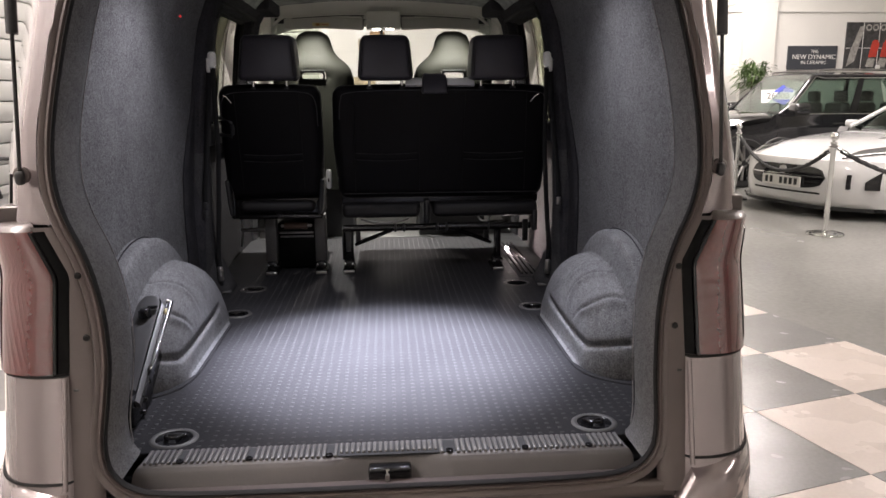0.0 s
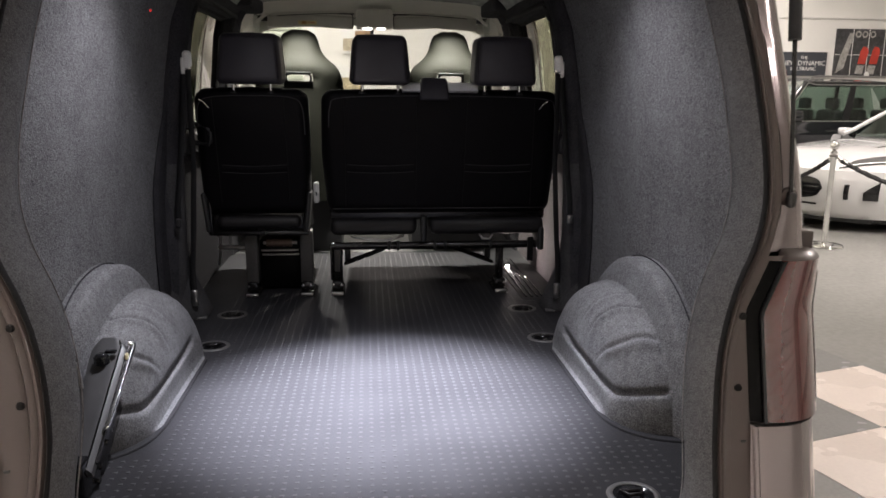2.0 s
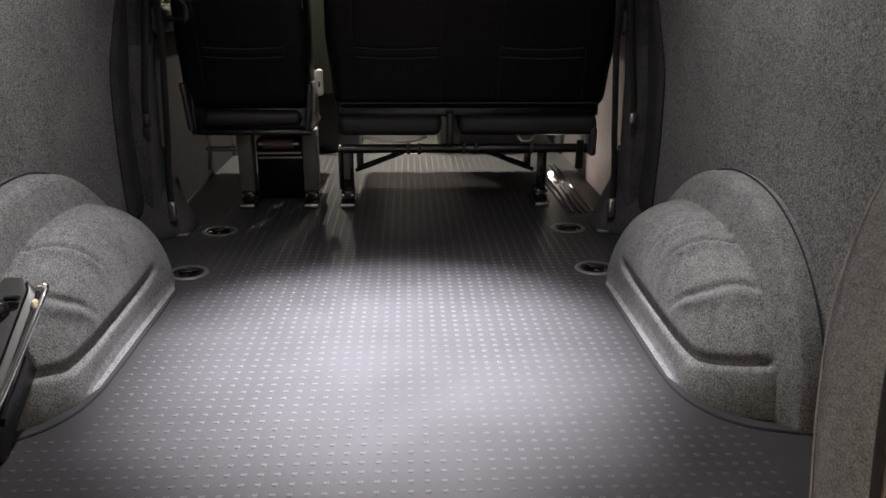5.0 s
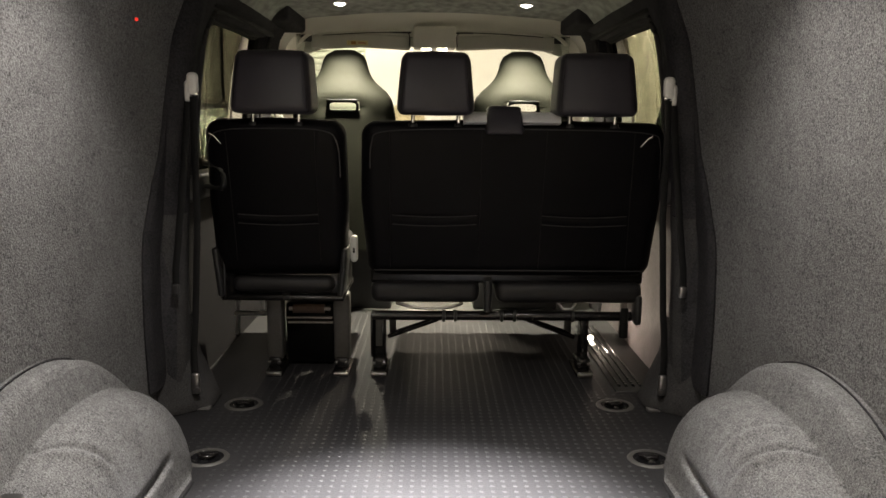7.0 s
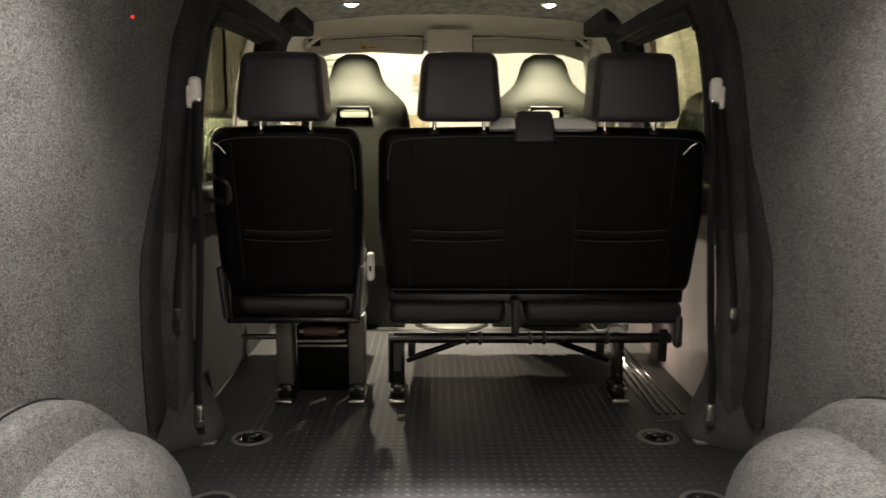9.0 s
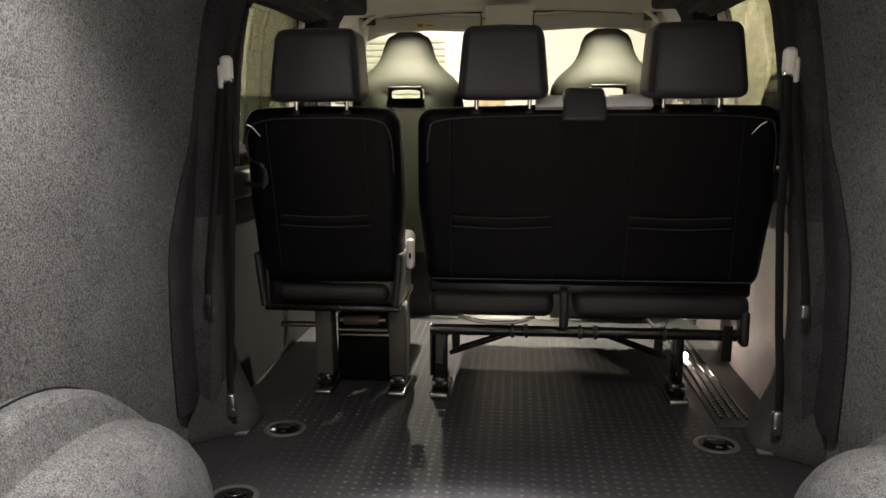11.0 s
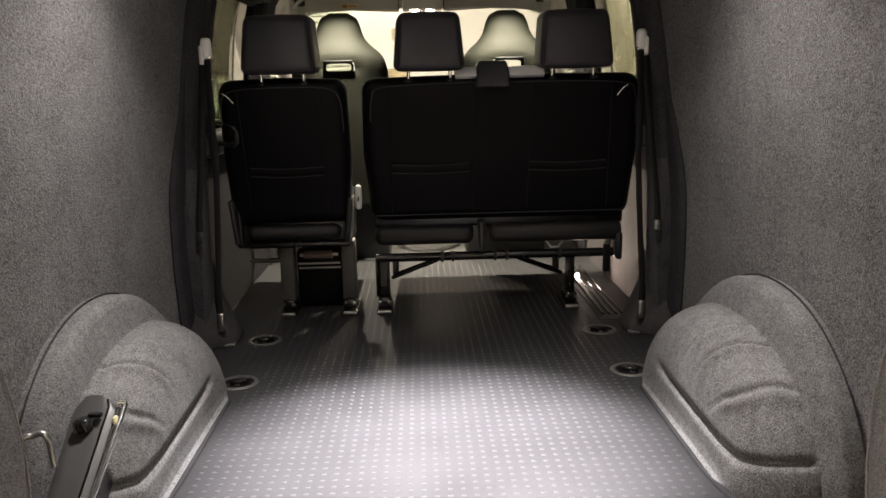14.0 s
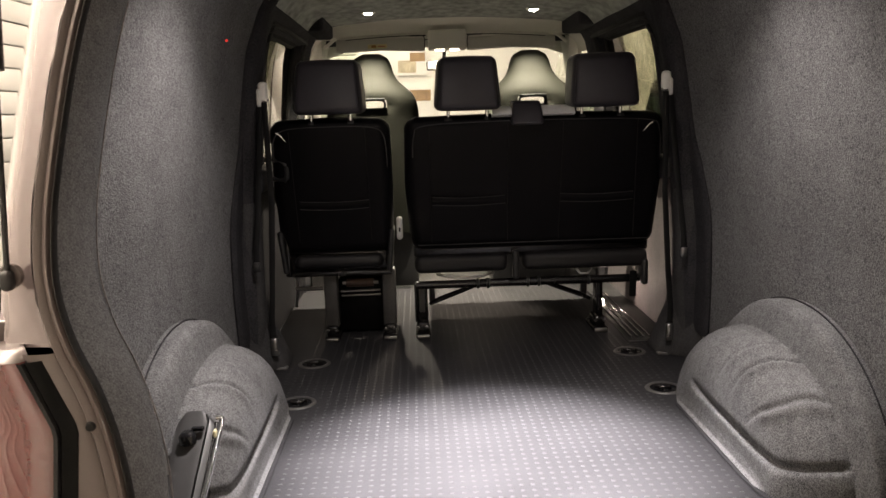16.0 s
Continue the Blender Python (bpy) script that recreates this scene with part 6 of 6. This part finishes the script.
for words, sz, z in (("THE", 0.085, 0.105), ("NEW DYNAMIC", 0.125, 0.0), ("IN CERAMIC", 0.095, -0.105)):
    text("lettering", words, sz, SIGN_WHITE, board, pose(0.03, -0.024, z, 90, 0, 0))
pic = thing("engine_picture", "framed engine picture in square panels with red covers on the wall", "picture", at=(9.52, ROOM_Y1 - 0.03, 2.36))
part("backing", rbox(-0.50, 0.75, -0.015, 0.02, -0.46, 0.44, 0.003, 1), material("charcoal_print", (0.05, 0.05, 0.052), 0.35, vary=0.6, scale=6, fine=30), pic, smooth=False)
for x in (-0.16, 0.17, 0.50):
    part("gap", rbox(x - 0.006, x + 0.006, -0.019, -0.012, -0.46, 0.44, 0.001, 1), SIGN_WHITE, pic, smooth=False)
part("gap", rbox(-0.50, 0.75, -0.019, -0.012, -0.055, -0.043, 0.001, 1), SIGN_WHITE, pic, smooth=False)
RED = material("red_print_area", (0.55, 0.05, 0.03), 0.4, vary=0.3)
SILVER = material("silver_print_area", (0.35, 0.34, 0.32), 0.35, vary=0.5, scale=20)
for x0 in (0.0, 0.24):
    part("red_cover", prism([(x0 - 0.02, -0.018, -0.22), (x0 + 0.14, -0.018, -0.22), (x0 + 0.19, -0.018, 0.02), (x0 + 0.15, -0.018, 0.10), (x0 + 0.07, -0.018, 0.11), (x0 + 0.03, -0.018, 0.04)], (0, -0.003, 0)), RED, pic, "red printed cover", False)
    part("silver_area", prism([(x0 - 0.06, -0.017, -0.40), (x0 + 0.10, -0.017, -0.42), (x0 + 0.13, -0.017, -0.25), (x0 - 0.02, -0.017, -0.24)], (0, -0.003, 0)), SILVER, pic, "silver printed area", False)
for x0 in (-0.14, 0.0, 0.16):
    part("printed_ring", lathe([(0.035, -0.004), (0.05, -0.006), (0.065, -0.004)], 18, "y", at=(x0 + 0.08, -0.014, 0.34)), SILVER, pic, "silver printed ring")
part("printed_ring", lathe([(0.0, -0.005), (0.05, -0.006), (0.055, -0.003)], 18, "y", at=(0.20, -0.016, -0.42)), SIGN_WHITE, pic, "white printed disc")
part("silver_area", prism([(-0.46, -0.017, -0.40), (-0.30, -0.017, -0.30), (-0.14, -0.017, 0.36), (-0.24, -0.017, 0.36), (-0.40, -0.017, -0.1)], (0, -0.003, 0)), SILVER, pic, "silver printed area", False)

# a leafy plant beyond the black car
plant = thing("potted_plant", "tall potted plant with narrow arching green leaves", "plant", at=(6.90, 12.0, 0))
part("pot", lathe([(0.0, 0.02), (0.17, 0.02), (0.22, 0.45), (0.24, 0.46), (0.20, 0.47), (0.0, 0.42)], 24), BLACK_PLASTIC, plant, "black pot")
LEAF = material("green_leaf", (0.09, 0.15, 0.045), 0.5, vary=0.4, scale=10)
rng = random.Random(4)
part("trunk", tube([(0, 0, 0.4), (0.02, 0.0, 1.1), (0.0, 0.02, 1.75)], [0.035, 0.028, 0.018], 8), material("brown_bark", (0.10, 0.07, 0.045), 0.8), plant, "brown stem")
verts, faces = [], []
for k in range(380):
    a, el, ln = rng.uniform(0, 6.283), rng.uniform(-0.1, 1.3), rng.uniform(0.22, 0.44)
    o = Vector((rng.uniform(-0.20, 0.20), rng.uniform(-0.18, 0.18), rng.uniform(1.52, 1.92)))
    d = Vector((math.cos(a) * math.cos(el), math.sin(a) * math.cos(el), math.sin(el)))
    sd = d.cross(Vector((0, 0, 1))).normalized() * 0.014
    b = len(verts)
    for i in range(5):
        t = i / 4
        q = o + d * ln * t + Vector((0, 0, -0.28 * ln * t * t * 1.6))
        w = math.sin(math.pi * (0.08 + 0.9 * t))
        verts += [q - sd * w, q + sd * w + Vector((0, 0, 0.004))]
    faces += [(b + 2 * i, b + 2 * i + 1, b + 2 * i + 3, b + 2 * i + 2) for i in range(4)]
me = bpy.data.meshes.new("leaves")
me.from_pydata(verts, [], faces)
me.materials.append(LEAF)
lv = new("leaves", me)
lv.parent = plant
tagged(lv, "narrow arching green leaves")

# what shows through the windscreen: a shutter, and bright picture boards
ws = thing("roller_shutter", "closed pale green slatted roller shutter on the far wall", "shutter", "roller shutters", at=(-1.95, ROOM_Y1, 0))
GREENISH = material("pale_green_shutter", (0.55, 0.60, 0.50), 0.5, vary=0.06)
base = None
for i in range(26):
    if base is None:
        base = part("slat", rbox(-0.75, 0.75, -0.03, 0.0, -0.048, 0.048, 0.014, 3), GREENISH, ws)
        ob = base
    else:
        ob = base.copy()
        scene.collection.objects.link(ob)
        ob.parent = ws
    ob.matrix_basis = pose(0, 0, 0.056 + i * 0.108)
for x0, x1, z0, z1, col, lab in ((-0.50, 0.05, 2.22, 2.66, (0.52, 0.46, 0.34), "pale cream picture board on the far wall"), (-0.75, 0.15, 1.45, 2.02, (0.52, 0.44, 0.28), "brown and yellow picture board on the far wall")):
    pb = thing("picture_board", lab, "picture", "picture boards on the far wall", at=((x0 + x1) / 2, ROOM_Y1 - 0.02, (z0 + z1) / 2))
    w, hh = (x1 - x0) / 2, (z1 - z0) / 2
    part("panel", rbox(-w, w, -0.02, 0.02, -hh, hh, 0.004, 1), SIGN_WHITE, pb, smooth=False)
    part("printed_area", rbox(-w * 0.9, w * 0.3, -0.024, -0.019, -hh * 0.8, hh * 0.2, 0.001, 1), material("board_colour", col, 0.5, vary=0.5, scale=8, fine=40), pb, "printed colour area", False)
    part("printed_area", rbox(-w * 0.1, w * 0.9, -0.026, -0.021, hh * 0.1, hh * 0.8, 0.001, 1), material("board_colour", (0.34, 0.22, 0.12), 0.5, vary=0.5, scale=8, fine=40), pb, "printed dark area", False)

# a wheeled machine at the shutter
mc = thing("floor_machine", "grey floor machine with a yellow strip beside the shutter", "machine", at=(-3.05, 5.0, 0))
part("body", rbox(-0.30, 0.30, -0.35, 0.35, 0.10, 0.62, 0.06, 5), material("grey_machine_plastic", (0.18, 0.18, 0.18), 0.5), mc, "grey plastic body")
part("strip", rbox(-0.31, 0.31, -0.36, 0.36, 0.40, 0.46, 0.03, 3), material("yellow_plastic", (0.60, 0.58, 0.03), 0.5), mc, "yellow strip")
part("handle", tube([(0.15, -0.30, 0.60), (0.18, -0.42, 0.95), (-0.18, -0.42, 0.95), (-0.15, -0.30, 0.60)], 0.02, 8), BLACK_PLASTIC, mc, "black handle")
for sx in (-1, 1):
    for sy in (-1, 1):
        part("wheel", lathe([(0.0, -0.03), (0.09, -0.03), (0.10, 0), (0.09, 0.03), (0.0, 0.03)], 16, "x", at=(sx * 0.26, sy * 0.25, 0.10)), TYRE, mc, "black wheel")
